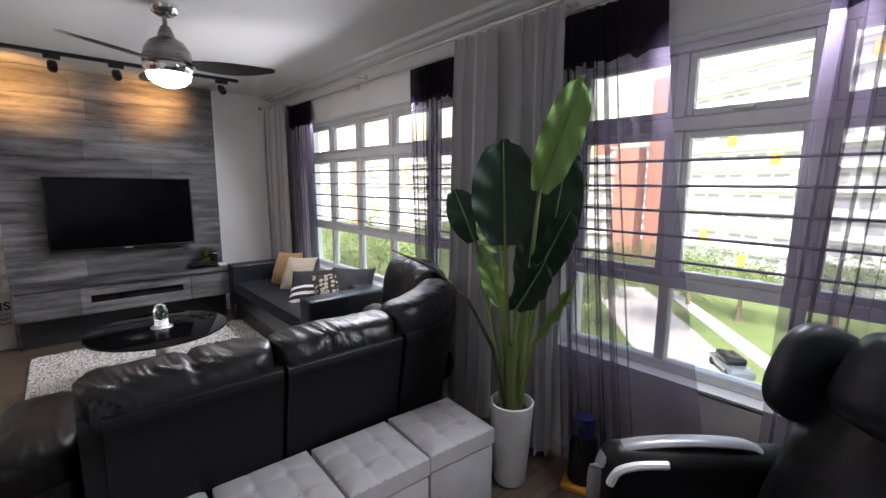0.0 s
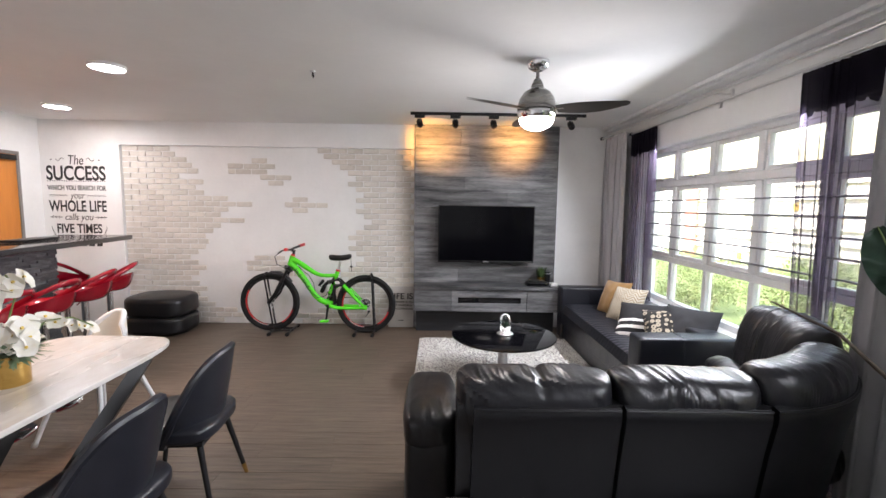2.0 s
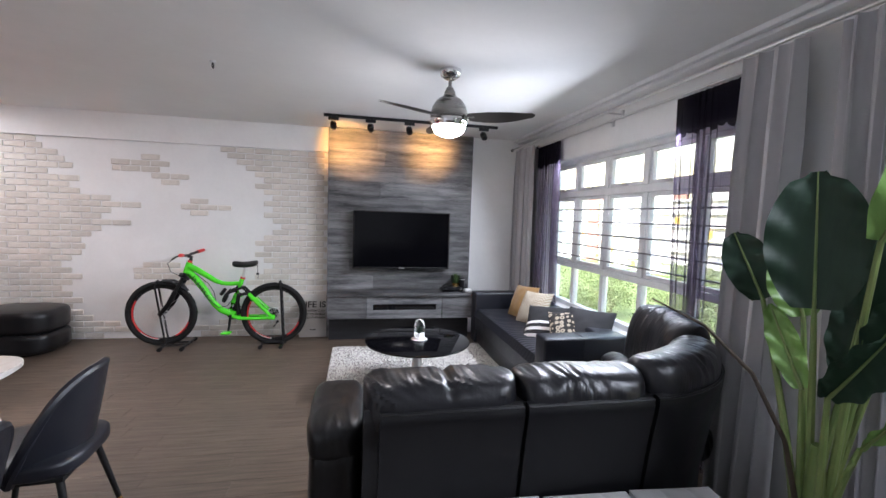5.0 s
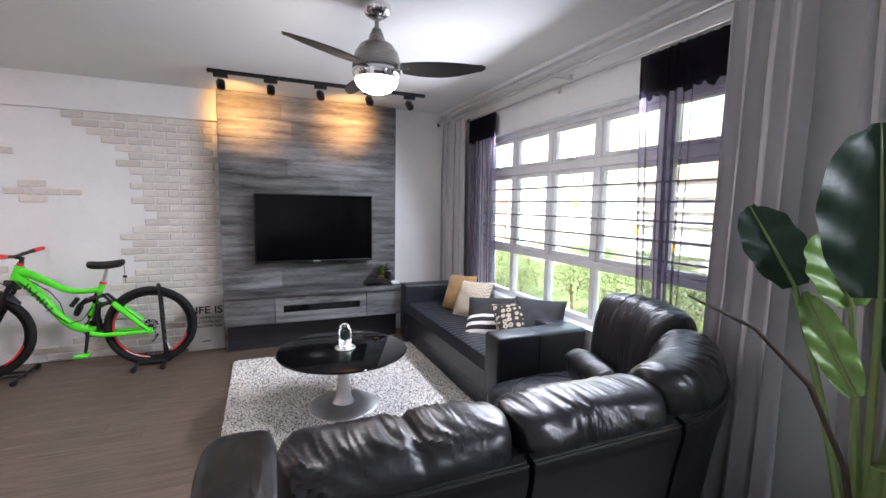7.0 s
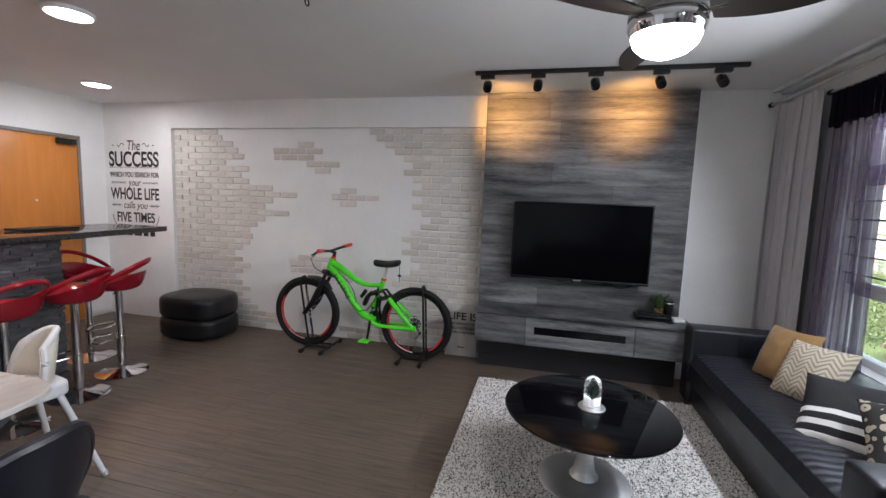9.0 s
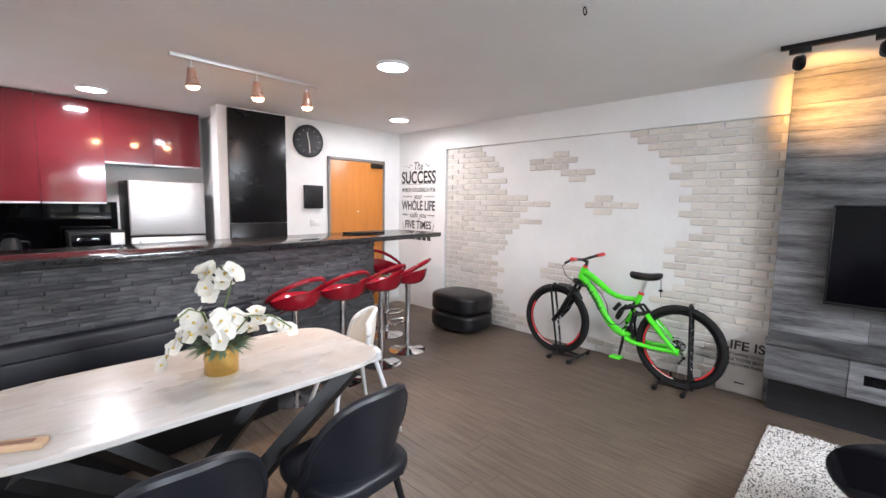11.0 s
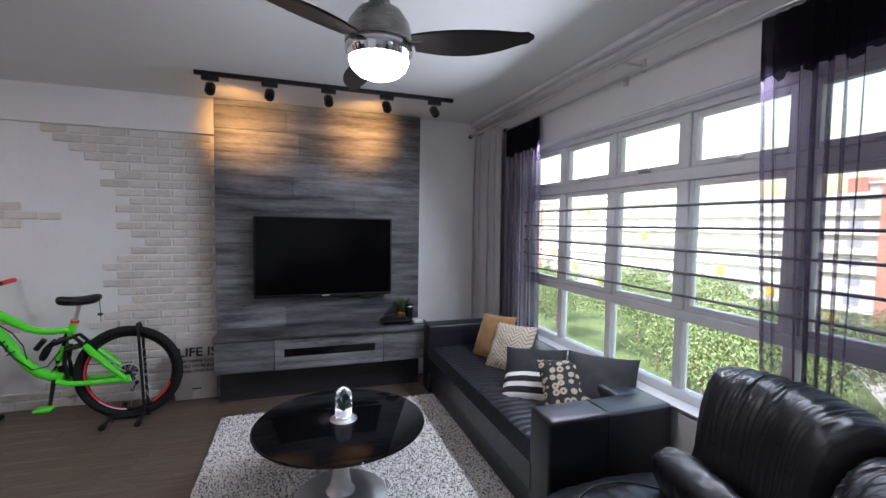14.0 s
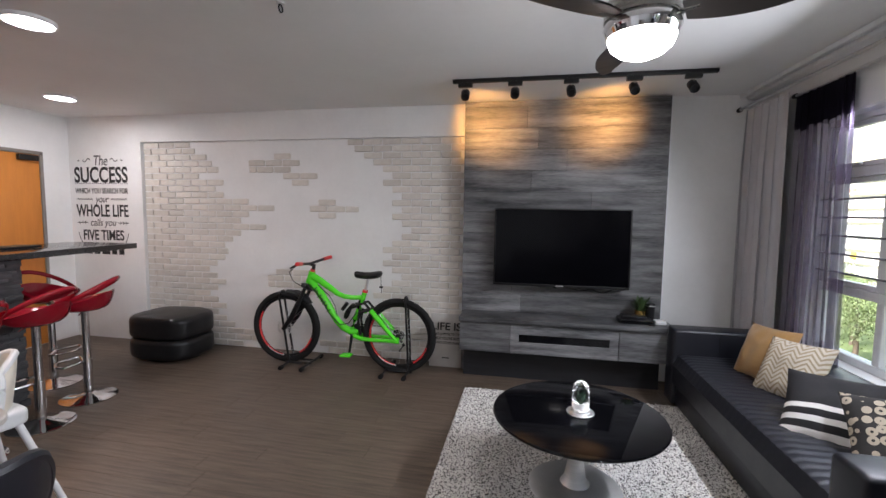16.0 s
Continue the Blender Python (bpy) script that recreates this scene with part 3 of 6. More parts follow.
# ---- ceiling fan with lamp ----
fan = thing("ceiling_fan", pose(.68, 2.96, 0), "brushed nickel ceiling fan with dark blades and glass lamp", "ceiling fan")
NICKEL = mat("brushed_nickel", (0.27, 0.265, 0.25), (0.22, 0.215, 0.20), rough=0.28, metal=1.0, scale=5, stretch=(1, 1, 14))
part("canopy", lathe(B(), [(0, 2.598), (.078, 2.598), (.078, 2.575), (.066, 2.55), (.04, 2.535), (0, 2.535)], 32), CHROME, fan)
part("downrod", rod(B(), (0, 0, 2.54), (0, 0, 2.44), .013), NICKEL, fan)
part("yoke", lathe(B(), [(.014, 2.48), (.024, 2.475), (.04, 2.44), (.05, 2.405), (0, 2.405)], 28), NICKEL, fan)
part("motor_housing", lathe(B(), [(0, 2.415), (.05, 2.412), (.092, 2.385), (.122, 2.34), (.135, 2.285), (.135, 2.262), (.128, 2.258), (.128, 2.25), (0, 2.25)], 40), NICKEL, fan)
part("collar", lathe(B(), [(.12, 2.254), (.133, 2.25), (.136, 2.235), (.128, 2.215), (.122, 2.20), (0, 2.2)], 40), CHROME, fan)
part("lamp_glass", lathe(B(), [(.119, 2.203), (.119, 2.195), (.108, 2.168), (.082, 2.145), (.045, 2.13), (0, 2.126)], 36), glow("opal_lamp_glass", (1.0, 0.97, 0.9), 9.0), fan, "lit white opal glass")
BLADE = mat("dark_walnut_blade", (0.008, 0.007, 0.006), (0.013, 0.011, 0.010), rough=0.38, scale=3, stretch=(1, 10, 1))
for a in (-28, 92, 212):
    bl = B()

    def blade_pt(u, v, s=0):
        r = .14 + .47 * u
        w = (.03 + .045 * math.sin(math.pi * min(1, u * 1.02 + .1)) ** .8) * (1 if u < .93 else math.sqrt(max(.02, 1 - ((u - .93) / .07) ** 2)))
        y = (v - .5) * 2 * w + .02 * math.sin(u * 3)
        return Vector((r, y, 2.262 - .22 * y + .004 * s))
    grid_sheet(bl, lambda u, v: blade_pt(u, v, 1), 20, 6)
    grid_sheet(bl, lambda u, v: blade_pt(u, v, -1), 20, 6)
    bmesh.ops.transform(bl, matrix=pose(0, 0, 0, 0, 0, a), verts=bl.verts)
    b_ob = part("blade", bl, BLADE, fan)
    arm = boxed(.10, -.018, 2.258, .19, .018, 2.266, .003)
    bmesh.ops.transform(arm, matrix=pose(0, 0, 0, 0, 0, a), verts=arm.verts)
    part("blade_arm", arm, NICKEL, b_ob)

# ---- rug and coffee table ----
RUGMAT = speckle("speckled_shag_pile", (0.74, 0.72, 0.68), (0.09, 0.085, 0.08), 95, 0.53)
f = B()
rr = random.Random(8)
NX = 150


def rug_pt(u, v):
    e = min(u, 1 - u, v, 1 - v)
    h = .004 if e <= 0 else .016 + rr.uniform(0, .017)
    return Vector((-.21 + 1.81 * u + rr.uniform(-.005, .005), 3.05 + 1.79 * v + rr.uniform(-.005, .005), h))


grid_sheet(f, rug_pt, NX, NX)
rug = thing("area_rug", pose(0, 0, 0), "speckled grey and cream shag rug on the floor", "rug")
part("shag_surface", f, RUGMAT, rug, smooth=False)
part("backing", boxed(-.208, 3.052, .0005, 1.598, 4.838, .006), GREYCANVAS, rug)

ct = thing("coffee_table", pose(.59, 3.58, .026), "round black glass coffee table on a steel pedestal", "coffee table")
part("tabletop", lathe(B(), [(0, .412), (.45, .412), (.459, .416), (.462, .422), (.459, .428), (.452, .43), (0, .43)], 72), BLACKGLASS, ct, "glossy black glass top")
part("pedestal", lathe(B(), [(.085, .025), (.06, .06), (.045, .14), (.042, .26), (.05, .35), (.085, .40), (.10, .412), (0, .412)], 40), STEEL, ct)
part("base_plate", lathe(B(), [(0, 0), (.25, 0), (.252, .006), (.24, .014), (.12, .026), (.08, .032), (0, .032)], 56), STEEL, ct)
dm = thing("glass_cloche", pose(.605, 3.585, .456), "small plant under a glass cloche on a gold tray", "terrarium")
part("tray", lathe(B(), [(0, .001), (.07, .001), (.074, .005), (.072, .008), (.05, .012), (.046, .022), (0, .022)], 40), STEEL, dm)
part("glass_dome", lathe(B(), [(.046, .022), (.046, .13), (.043, .15), (.034, .168), (.018, .18), (0, .184), (0, .182), (.017, .178), (.032, .166), (.041, .149), (.044, .13), (.044, .022)], 40), GLASS, dm).visible_shadow = False
part("pot", lathe(B(), [(0, .022), (.022, .022), (.028, .062), (.024, .062), (.02, .056), (0, .056)], 24), CERAMIC, dm, "white pot")
f = B()
for i in range(16):
    a, r = i * 2.4, .008 + .0012 * i
    leaf_blade(f, (0, 0, .055), (r * math.cos(a), r * math.sin(a), .135 - .003 * i), .012, 0, 4)
part("succulent", f, LEAF, dm)
# ---- two seat sofa ----
s2 = thing("sofa", pose(0, 0, 0), "black leather sofa with square arms and ribbed seat", "sofa")
part("base", boxed(1.50, 2.90, .04, 2.18, 4.98, .22, .01), LEATHER2, s2)
for y0, y1 in ((2.87, 3.06), (4.83, 5.02)):
    arm = part("arm", boxed(1.47, y0, .03, 2.20, y1, .645, .022, 3), LEATHER2, s2)
    part("seam", tube(B(), [(1.80, y0 - .001, .05), (1.80, y0 - .001, .63), (1.80, y0 + .02, .6465), (1.80, y1 - .02, .6465), (1.80, y1 + .001, .63)], .003, 6), LEATHER, arm)
part("backrest", boxed(2.00, 3.03, .22, 2.20, 4.83, .64, .03, 3), LEATHER2, s2)


def rib_pt(u, v):
    y = 3.035 + 1.79 * v
    e = min(1, min(u, 1 - u) * 8) if u < .5 else 1
    e = 1 - (1 - min(1, u * 9)) ** 2
    return Vector((1.468 + .545 * u, y, .36 + .085 * e + .006 * abs(math.sin(v * math.pi * 30)) * e))


f = grid_sheet(B(), rib_pt, 14, 156)
box(f, 1.468, 3.035, .22, 2.01, 4.825, .362, .0)
part("seat_cushion", f, LEATHER2, s2, "black leather seat with stitched ribs")
for x in (1.56, 2.12):
    for y in (2.95, 4.95):
        part("leg", rod(B(), (x, y, 0), (x, y, .05), .022), BLACKPLASTIC, s2)

CH_GOLD = cloth_pattern("cream_chevron_cloth", "chevron", (0.62, 0.56, 0.46), (0.33, 0.26, 0.17))
TAN = mat("gold_satin_cloth", (0.40, 0.23, 0.08), (0.32, 0.18, 0.06), rough=0.4, scale=6, bump=0.12, bump_scale=300, sheen=0.3)
STRIPE = cloth_pattern("black_white_stripe_cloth", "stripes", (0.015, 0.014, 0.016), (0.75, 0.73, 0.70))
SPOT = cloth_pattern("black_cloth_beige_print", "spots", (0.02, 0.018, 0.017), (0.40, 0.34, 0.26))
DARKCLOTH = mat("charcoal_cloth", (0.02, 0.02, 0.023), (0.03, 0.03, 0.034), rough=0.8, scale=9, bump=0.2, bump_scale=350)
for mt, x, y, z, rx, rz, roll, s, lab in (
        (TAN, 1.92, 4.43, .615, 66, -74, 4, .39, "gold satin throw pillow on the black sofa"),
        (CH_GOLD, 1.93, 4.15, .60, 60, -66, 4, .39, "cream and tan chevron throw pillow on the sofa"),
        (STRIPE, 1.86, 3.67, .555, 42, -40, 4, .42, "black throw pillow with white stripes on the sofa"),
        (SPOT, 1.96, 3.34, .565, 42, -30, 8, .44, "black throw pillow with a beige print"),
        (DARKCLOTH, 2.06, 3.27, .595, 52, -46, 0, .42, "plain charcoal throw pillow leaning behind another")):
    t_ = thing("throw_pillow", pose(x, y, z, rx, 0, rz) @ pose(0, 0, 0, 0, 0, roll), lab, "pillow", "throw pillows on the sofa")
    part("cover", throw_pillow(B(), s, .15), mt, t_)

# ---- corner sofa ----
CREASED = mat("creased_black_leather", (0.007, 0.007, 0.009), (0.012, 0.012, 0.015), rough=0.34, scale=9, bump=0.22, bump_scale=30, rough_var=0.08, spec=0.42)
cs = thing("corner_sofa", pose(0, 0, 0), "black leather corner sofa with plump creased back cushions", "sofa")
BX, BY, BR = 1.26, 2.30, .77


def back_line(d):
    """Point and outward direction at the distance d along the rear of the sofa."""
    d0 = BX - .08
    if d < d0:
        return Vector((.08 + d, BY - BR, 0)), Vector((0, -1, 0))
    a = (d - d0) / BR
    if a < math.pi / 2:
        o_ = Vector((math.sin(a), -math.cos(a), 0))
        return Vector((BX, BY, 0)) + o_ * BR, o_
    return Vector((BX + BR, BY + d - d0 - BR * math.pi / 2, 0)), Vector((1, 0, 0))


def back_run(d0, d1, prof, n):
    """A closed outline of (outward, height) pairs drawn along the rear line, its ends drawn in."""
    f_ = B()
    rings = []
    for i in range(n + 1):
        d = d0 + (d1 - d0) * i / n
        p, o_ = back_line(d)
        rings.append([f_.verts.new(p + o_ * a + Vector((0, 0, z))) for a, z in prof])
    k = len(prof)
    for q, r in zip(rings, rings[1:]):
        for j in range(k):
            f_.faces.new((q[j], q[(j + 1) % k], r[(j + 1) % k], r[j]))
    f_.faces.new(rings[0][::-1])
    f_.faces.new(rings[-1])
    return f_


def back_pad(d0, d1, off, zc, thick, high, lean, e=.62, crease=.006, seed=0, nu=170, nv=52, plump=0.0, dimple=0.0):
    """A stuffed leather pad along the rear line, wrinkled across its length."""
    f_ = B()
    rings = []
    for i in range(nu + 1):
        u = i / nu
        d = d0 + (d1 - d0) * u
        end = max(.03, (1 - abs(2 * u - 1) ** 9)) ** .45
        p, o_ = back_line(d)
        row = []
        for j in range(nv):
            a = j / nv * math.tau
            c, q = math.cos(a), math.sin(a)
            w = thick / 2 * math.copysign(abs(c) ** e, c) * end
            z = high / 2 * math.copysign(abs(q) ** e, q) * (.82 + .18 * end) * (1 - dimple * math.exp(-((u - .54) / .035) ** 2))
            patch = .45 + .9 * noise.noise(Vector((d * 4 + seed, a * .9, 1.7)))
            wr = .42 - abs(noise.noise(Vector((d * 15 + a * 1.3 + 1.2 * math.sin(a + seed) + seed, a * .75, seed * .7)))) * 1.5
            wr2 = .3 - abs(noise.noise(Vector((d * 40 + a * 2 + 2 * math.sin(a * 1.3), a * 1.1 + seed, 3.1)))) * 1.2
            edge = (.6 + .6 * abs(2 * u - 1) ** 4) * end ** 2
            r = crease * (max(0, patch) * (wr + .6 * wr2 - .2) * edge * 1.5 + .4 * noise.noise(Vector((d * 5, a * .8, seed))))
            bulge = 1 + plump * (1 - (2 * u - 1) ** 2)
            k = math.hypot(w, z) or 1
            w, z = w * bulge + w / k * r, z * bulge + z / k * r
            row.append(f_.verts.new(p + o_ * (off + w + lean * z) + Vector((0, 0, zc + z))))
        rings.append(row)
    for q, r in zip(rings, rings[1:]):
        for j in range(nv):
            f_.faces.new((q[j], q[(j + 1) % nv], r[(j + 1) % nv], r[j]))
    f_.faces.new(rings[0][::-1])
    f_.faces.new(rings[-1])
    return f_


part("back_frame", back_run(0, 2.60, [(0, .05), (.012, .30), (.055, .62), (.085, .77), (.07, .815), (-.04, .82), (-.12, .60), (-.13, .05)], 60), LEATHER, cs)
PANELSKIN = mat("matte_black_leather", (0.004, 0.004, 0.005), (0.006, 0.006, 0.007), rough=0.42, spec=0.3, scale=12, bump=0.08, bump_scale=200, rough_var=0.05)
for d0, d1 in ((.06, .625), (.645, 1.205), (1.225, 1.95), (1.97, 2.59)):
    bk_ = part("back_panel", back_run(d0, d1, [(.0, .07), (.022, .075), (.034, .10), (.043, .30), (.088, .62), (.116, .765), (.118, .795), (.106, .82), (.082, .825), (.04, .6), (.0, .3)], 26), PANELSKIN, cs, "smooth padded back panel")
    part("panel_piping", tube(B(), [back_line(d0 + (d1 - d0) * i / 20)[0] + back_line(d0 + (d1 - d0) * i / 20)[1] * .113 + Vector((0, 0, .813)) for i in range(21)], .006, 8), LEATHER, bk_)
part("seat_base", boxed(.05, 1.67, .06, 1.6, 2.38, .25, .03), LEATHER, cs)
part("corner_base", sweep(B(), arc(1.45, 2.36, .16, -85, 0, 8) + [(1.61, 2.72)], [(.18, .06), (.18, .25), (-.42, .25), (-.42, .06)]), LEATHER, cs)
for x in (.12, .9, 1.62):
    for y in (1.72, 2.32):
        part("foot", rod(B(), (x, y, 0), (x, y, .07), .025), BLACKPLASTIC, cs)
for i, (x0, x1) in enumerate(((.08, .71), (.71, 1.32))):
    part("seat_cushion", pillow(B(), x1 - x0, .72, .22, pose((x0 + x1) / 2, 2.03, .34), e=.3, n=40, crease=.006, seed=i * 5 + 2), CREASED, cs)
part("corner_seat", pillow(B(), .88, 1.02, .24, pose(1.66, 2.27, .335), e=.55, n=56, crease=.009, seed=17), CREASED, cs, "wide rounded corner seat")
part("seat_piping", tube(B(), [(1.60 + .31 * math.cos(a * .1), 2.28 + .38 * math.sin(a * .1), .453) for a in range(-20, 42)], .004, 6), LEATHER, cs)
for i, (d0, d1) in enumerate(((.0, .625), (.63, 1.215))):
    b_ = part("back_cushion", back_pad(d0, d1, -.03, .808, .27, .215, -.05, crease=.020, seed=31 + i * 9, dimple=.16 if i == 0 else 0.0), CREASED, cs)
    part("back_roll", back_pad(d0 + .01, d1 - .01, -.18, .55, .20, .38, .1, crease=.018, seed=3 + i, nu=70, nv=28), CREASED, b_)
part("back_cushion", back_pad(1.20, 1.945, -.055, .735, .28, .44, .16, e=.75, crease=.019, seed=61, plump=.05), CREASED, cs)
part("back_cushion", back_pad(1.94, 2.57, -.06, .765, .27, .48, .14, e=.75, crease=.019, seed=73, plump=.05), CREASED, cs)
part("lumbar_cushion", pillow(B(), .46, .16, .24, pose(1.80, 2.36, .54, -24, 0, 80), e=.6, n=36, crease=.007, seed=81), CREASED, cs)
ar = part("arm", pillow(B(), .23, .64, .50, pose(-.03, 1.94, .37), e=.32, n=40, crease=.003, seed=91), LEATHER, cs, "rounded padded arm")
part("arm_pad", pillow(B(), .25, .58, .18, pose(-.03, 1.91, .59), e=.45, n=44, crease=.005, seed=95), LEATHER, ar)

# ---- tufted cube ottomans ----


def cube_ottoman(m, lid_turn=0):
    o = thing("storage_ottoman", m, "light grey tufted velvet cube storage ottoman", "ottoman", "row of grey ottomans")
    part("body", boxed(-.182, -.182, .012, .182, .182, .325, .012, 2), GREYCLOTH, o)
    btn = [(x, y) for x in (-.062, .062) for y in (-.062, .062)]

    def top(u, v):
        x, y = (u - .5) * .37, (v - .5) * .37
        e = max(abs(x), abs(y)) / .185
        h = .425 - .022 * e ** 6
        for bx_, by_ in btn:
            h -= .016 * math.exp(-((x - bx_) ** 2 + (y - by_) ** 2) / .0006)
        h -= .006 * (math.exp(-(min(abs(x - q) for q in (-.062, .062)) / .009) ** 2) + math.exp(-(min(abs(y - q) for q in (-.062, .062)) / .009) ** 2)) * (e < .97)
        return Vector((x, y, h))
    f_ = grid_sheet(B(), top, 44, 44)
    grid_sheet(f_, lambda u, v: Vector(((u - .5) * .37, -.185, .33 + v * .073)), 10, 2)
    grid_sheet(f_, lambda u, v: Vector(((u - .5) * .37, .185, .33 + v * .073)), 10, 2)
    grid_sheet(f_, lambda u, v: Vector((-.185, (u - .5) * .37, .33 + v * .073)), 10, 2)
    grid_sheet(f_, lambda u, v: Vector((.185, (u - .5) * .37, .33 + v * .073)), 10, 2)
    bmesh.ops.remove_doubles(f_, verts=f_.verts, dist=.006)
    lid = part("lid", f_, GREYCLOTH, o, "padded lid with sunken buttons")
    for bx_, by_ in btn:
        part("button", lathe(B(), [(.009, .400), (.007, .406), (0, .408)], 10, bx_, by_), GREYCLOTH, lid)
    for x in (-.15, .15):
        for y in (-.15, .15):
            part("foot", rod(B(), (x, y, 0), (x, y, .014), .018), BLACKPLASTIC, o)
    return o


ot = cube_ottoman(pose(1.385, 1.245, 0, 0, 0, -5))
copy_thing(ot, pose(1.0, 1.265, 0, 0, 0, -3))
copy_thing(ot, pose(.615, 1.29, 0, 0, 0, -2))
copy_thing(ot, pose(.23, 1.31, 0, 0, 0, 1))

# ---- artificial banana plant ----
bp_ = thing("banana_plant", pose(1.73, 1.085, 0), "tall broad leaved plant in a white tapered pot", "plant")
part("pot", lathe(B(), [(0, 0), (.078, 0), (.085, .01), (.112, .43), (.114, .442), (.104, .445), (.098, .43), (.09, .38), (0, .38)], 40, .035, .03), CERAMIC, bp_, "glossy white tall pot")
SOIL = mat("dark_soil", (0.03, 0.022, 0.016), (0.05, 0.04, 0.03), rough=0.95, scale=40, bump=0.8, bump_scale=60)
part("soil", lathe(B(), [(0, .40), (.088, .395), (.092, .38), (0, .38)], 24, .035, .03), SOIL, bp_)
STALK = mat("green_stalk", (0.10, 0.17, 0.045), (0.20, 0.24, 0.08), rough=0.45, scale=9, stretch=(1, 1, .4))


def big_leaf(sx, sy, bend, base, tip, width, material, turn):
    """A stalk rising from the pot and a broad paddle leaf from base to tip."""
    base, tip = Vector(base), Vector(tip)
    p0 = Vector((sx + .035, sy + .03, .39))
    pts = []
    for i in range(9):
        u = i / 8
        pts.append(p0.lerp(base, u) + Vector((base.x * bend, base.y * bend, 0)) * math.sin(math.pi * u) * -.5)
    lf = part("leaf", B(), material, bp_)
    b_m = B()
    d = (tip - base)
    side = Vector((math.cos(radians(turn)), math.sin(radians(turn)), 0))
    side = (side - d * (side.dot(d) / d.length_squared)).normalized()
    up = side.cross(d).normalized()
    n, k = 26, 10
    vs = []
    for i in range(n + 1):
        u = i / n
        w = width * .5 * (math.sin(math.pi * (u * .9 + .07)) ** .55) * (1 if u < .96 else .55)
        row = []
        for j in range(k + 1):
            v = j / k * 2 - 1
            wob = .012 * math.sin(u * 22 + j) * abs(v) + .006 * noise.noise(Vector((u * 9, v * 4, width * 50)))
            row.append(b_m.verts.new(base + d * u + side * w * v + up * (abs(v) ** 1.5 * w * .28 + wob - .10 * d.length * u * u * .5)))
        vs.append(row)
    for i in range(n):
        for j in range(k):
            b_m.faces.new((vs[i][j], vs[i + 1][j], vs[i + 1][j + 1], vs[i][j + 1]))
    b_m.to_mesh(lf.data)
    b_m.free()
    lf.data.shade_smooth()
    part("midrib", tube(B(), [base + d * (i / 12) + up * (-.05 * d.length * (i / 12) ** 2 + .003) for i in range(13)], [.007 - .0045 * i / 12 for i in range(13)], 6), STALK, lf)
    part("stalk", tube(B(), pts, [.017 - .008 * i / 8 for i in range(9)], 8), STALK, lf)


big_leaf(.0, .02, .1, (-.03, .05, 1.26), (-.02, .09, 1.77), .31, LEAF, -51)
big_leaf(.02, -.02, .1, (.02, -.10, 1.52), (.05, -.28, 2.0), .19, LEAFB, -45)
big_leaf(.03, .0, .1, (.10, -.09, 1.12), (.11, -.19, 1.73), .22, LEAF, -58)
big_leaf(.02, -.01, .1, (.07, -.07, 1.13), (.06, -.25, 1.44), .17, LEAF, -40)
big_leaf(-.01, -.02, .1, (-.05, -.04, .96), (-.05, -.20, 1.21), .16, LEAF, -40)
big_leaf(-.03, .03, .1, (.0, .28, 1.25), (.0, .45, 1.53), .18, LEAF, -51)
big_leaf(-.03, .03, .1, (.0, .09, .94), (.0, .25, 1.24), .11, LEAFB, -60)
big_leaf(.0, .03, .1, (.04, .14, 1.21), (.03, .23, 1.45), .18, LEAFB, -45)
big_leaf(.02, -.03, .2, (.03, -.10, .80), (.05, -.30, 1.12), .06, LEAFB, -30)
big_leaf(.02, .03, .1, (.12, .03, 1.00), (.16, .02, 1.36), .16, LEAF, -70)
part("dry_stem", tube(B(), [(-.02, .03, .42), (-.09, .06, .75), (-.21, .11, 1.0), (-.37, .18, 1.17), (-.54, .27, 1.26)], [.010, .009, .008, .006, .003], 8), mat("dry_brown_stem", (0.05, 0.035, 0.022), rough=0.8, scale=20, bump=0.3), bp_, "dry brown curving stem")
part("trunk", tube(B(), [(.035, .03, .38), (.03, .03, .55), (.015, .02, .75)], [.045, .038, .022], 12), STALK, bp_)


# ---- curtains ----
def curtain(y0, y1, z0, z1, folds, depth, x, label, seed=0, low=None, bunch=1.0, band=None):
    """Hanging cloth in S-shaped folds; low gives its two edges at the hem, bunch crowds the folds to one side."""
    sheer = band is not None
    c = thing("sheer_curtain" if sheer else "curtain", pose(0, 0, 0), label, "curtain")
    rs = random.Random(seed)
    ph = [rs.uniform(0, 6.28) for _ in range(5)]
    l0, l1 = low or (y0, y1)

    def pt(u, v, a=z0, b=z1):
        zz = a + (b - a) * v
        k = 1 - (zz - z0) / (z1 - z0)
        e0, e1 = y0 + (l0 - y0) * k ** 1.3, y1 + (l1 - y1) * k ** 1.3
        y = e0 + (e1 - e0) * u ** bunch
        f = u * folds * 6.283 + ph[0] + .5 * math.sin(k * 2.2 + ph[1]) + .9 * math.sin(u * 5 + ph[4])
        size = (.5 + .5 * min(1, k * 5)) * (.75 + .4 * math.sin(u * 11 + ph[2]))
        y += (e1 - e0) / folds * .20 * size * math.sin(2 * f + .6) + .010 * math.sin(k * 4 + ph[3] + u * 6) * k
        return Vector((x + depth * size * (math.sin(f) + .22 * math.sin(2.7 * f + ph[2] + k)), y, zz))
    n = int(folds * 22)
    part("panel", grid_sheet(B(), lambda u, v: pt(u, v), n, 20), SHEER if sheer else CURTAIN, c)
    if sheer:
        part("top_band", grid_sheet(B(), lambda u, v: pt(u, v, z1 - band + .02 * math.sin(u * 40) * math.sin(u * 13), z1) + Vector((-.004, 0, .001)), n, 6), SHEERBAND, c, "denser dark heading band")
    return c


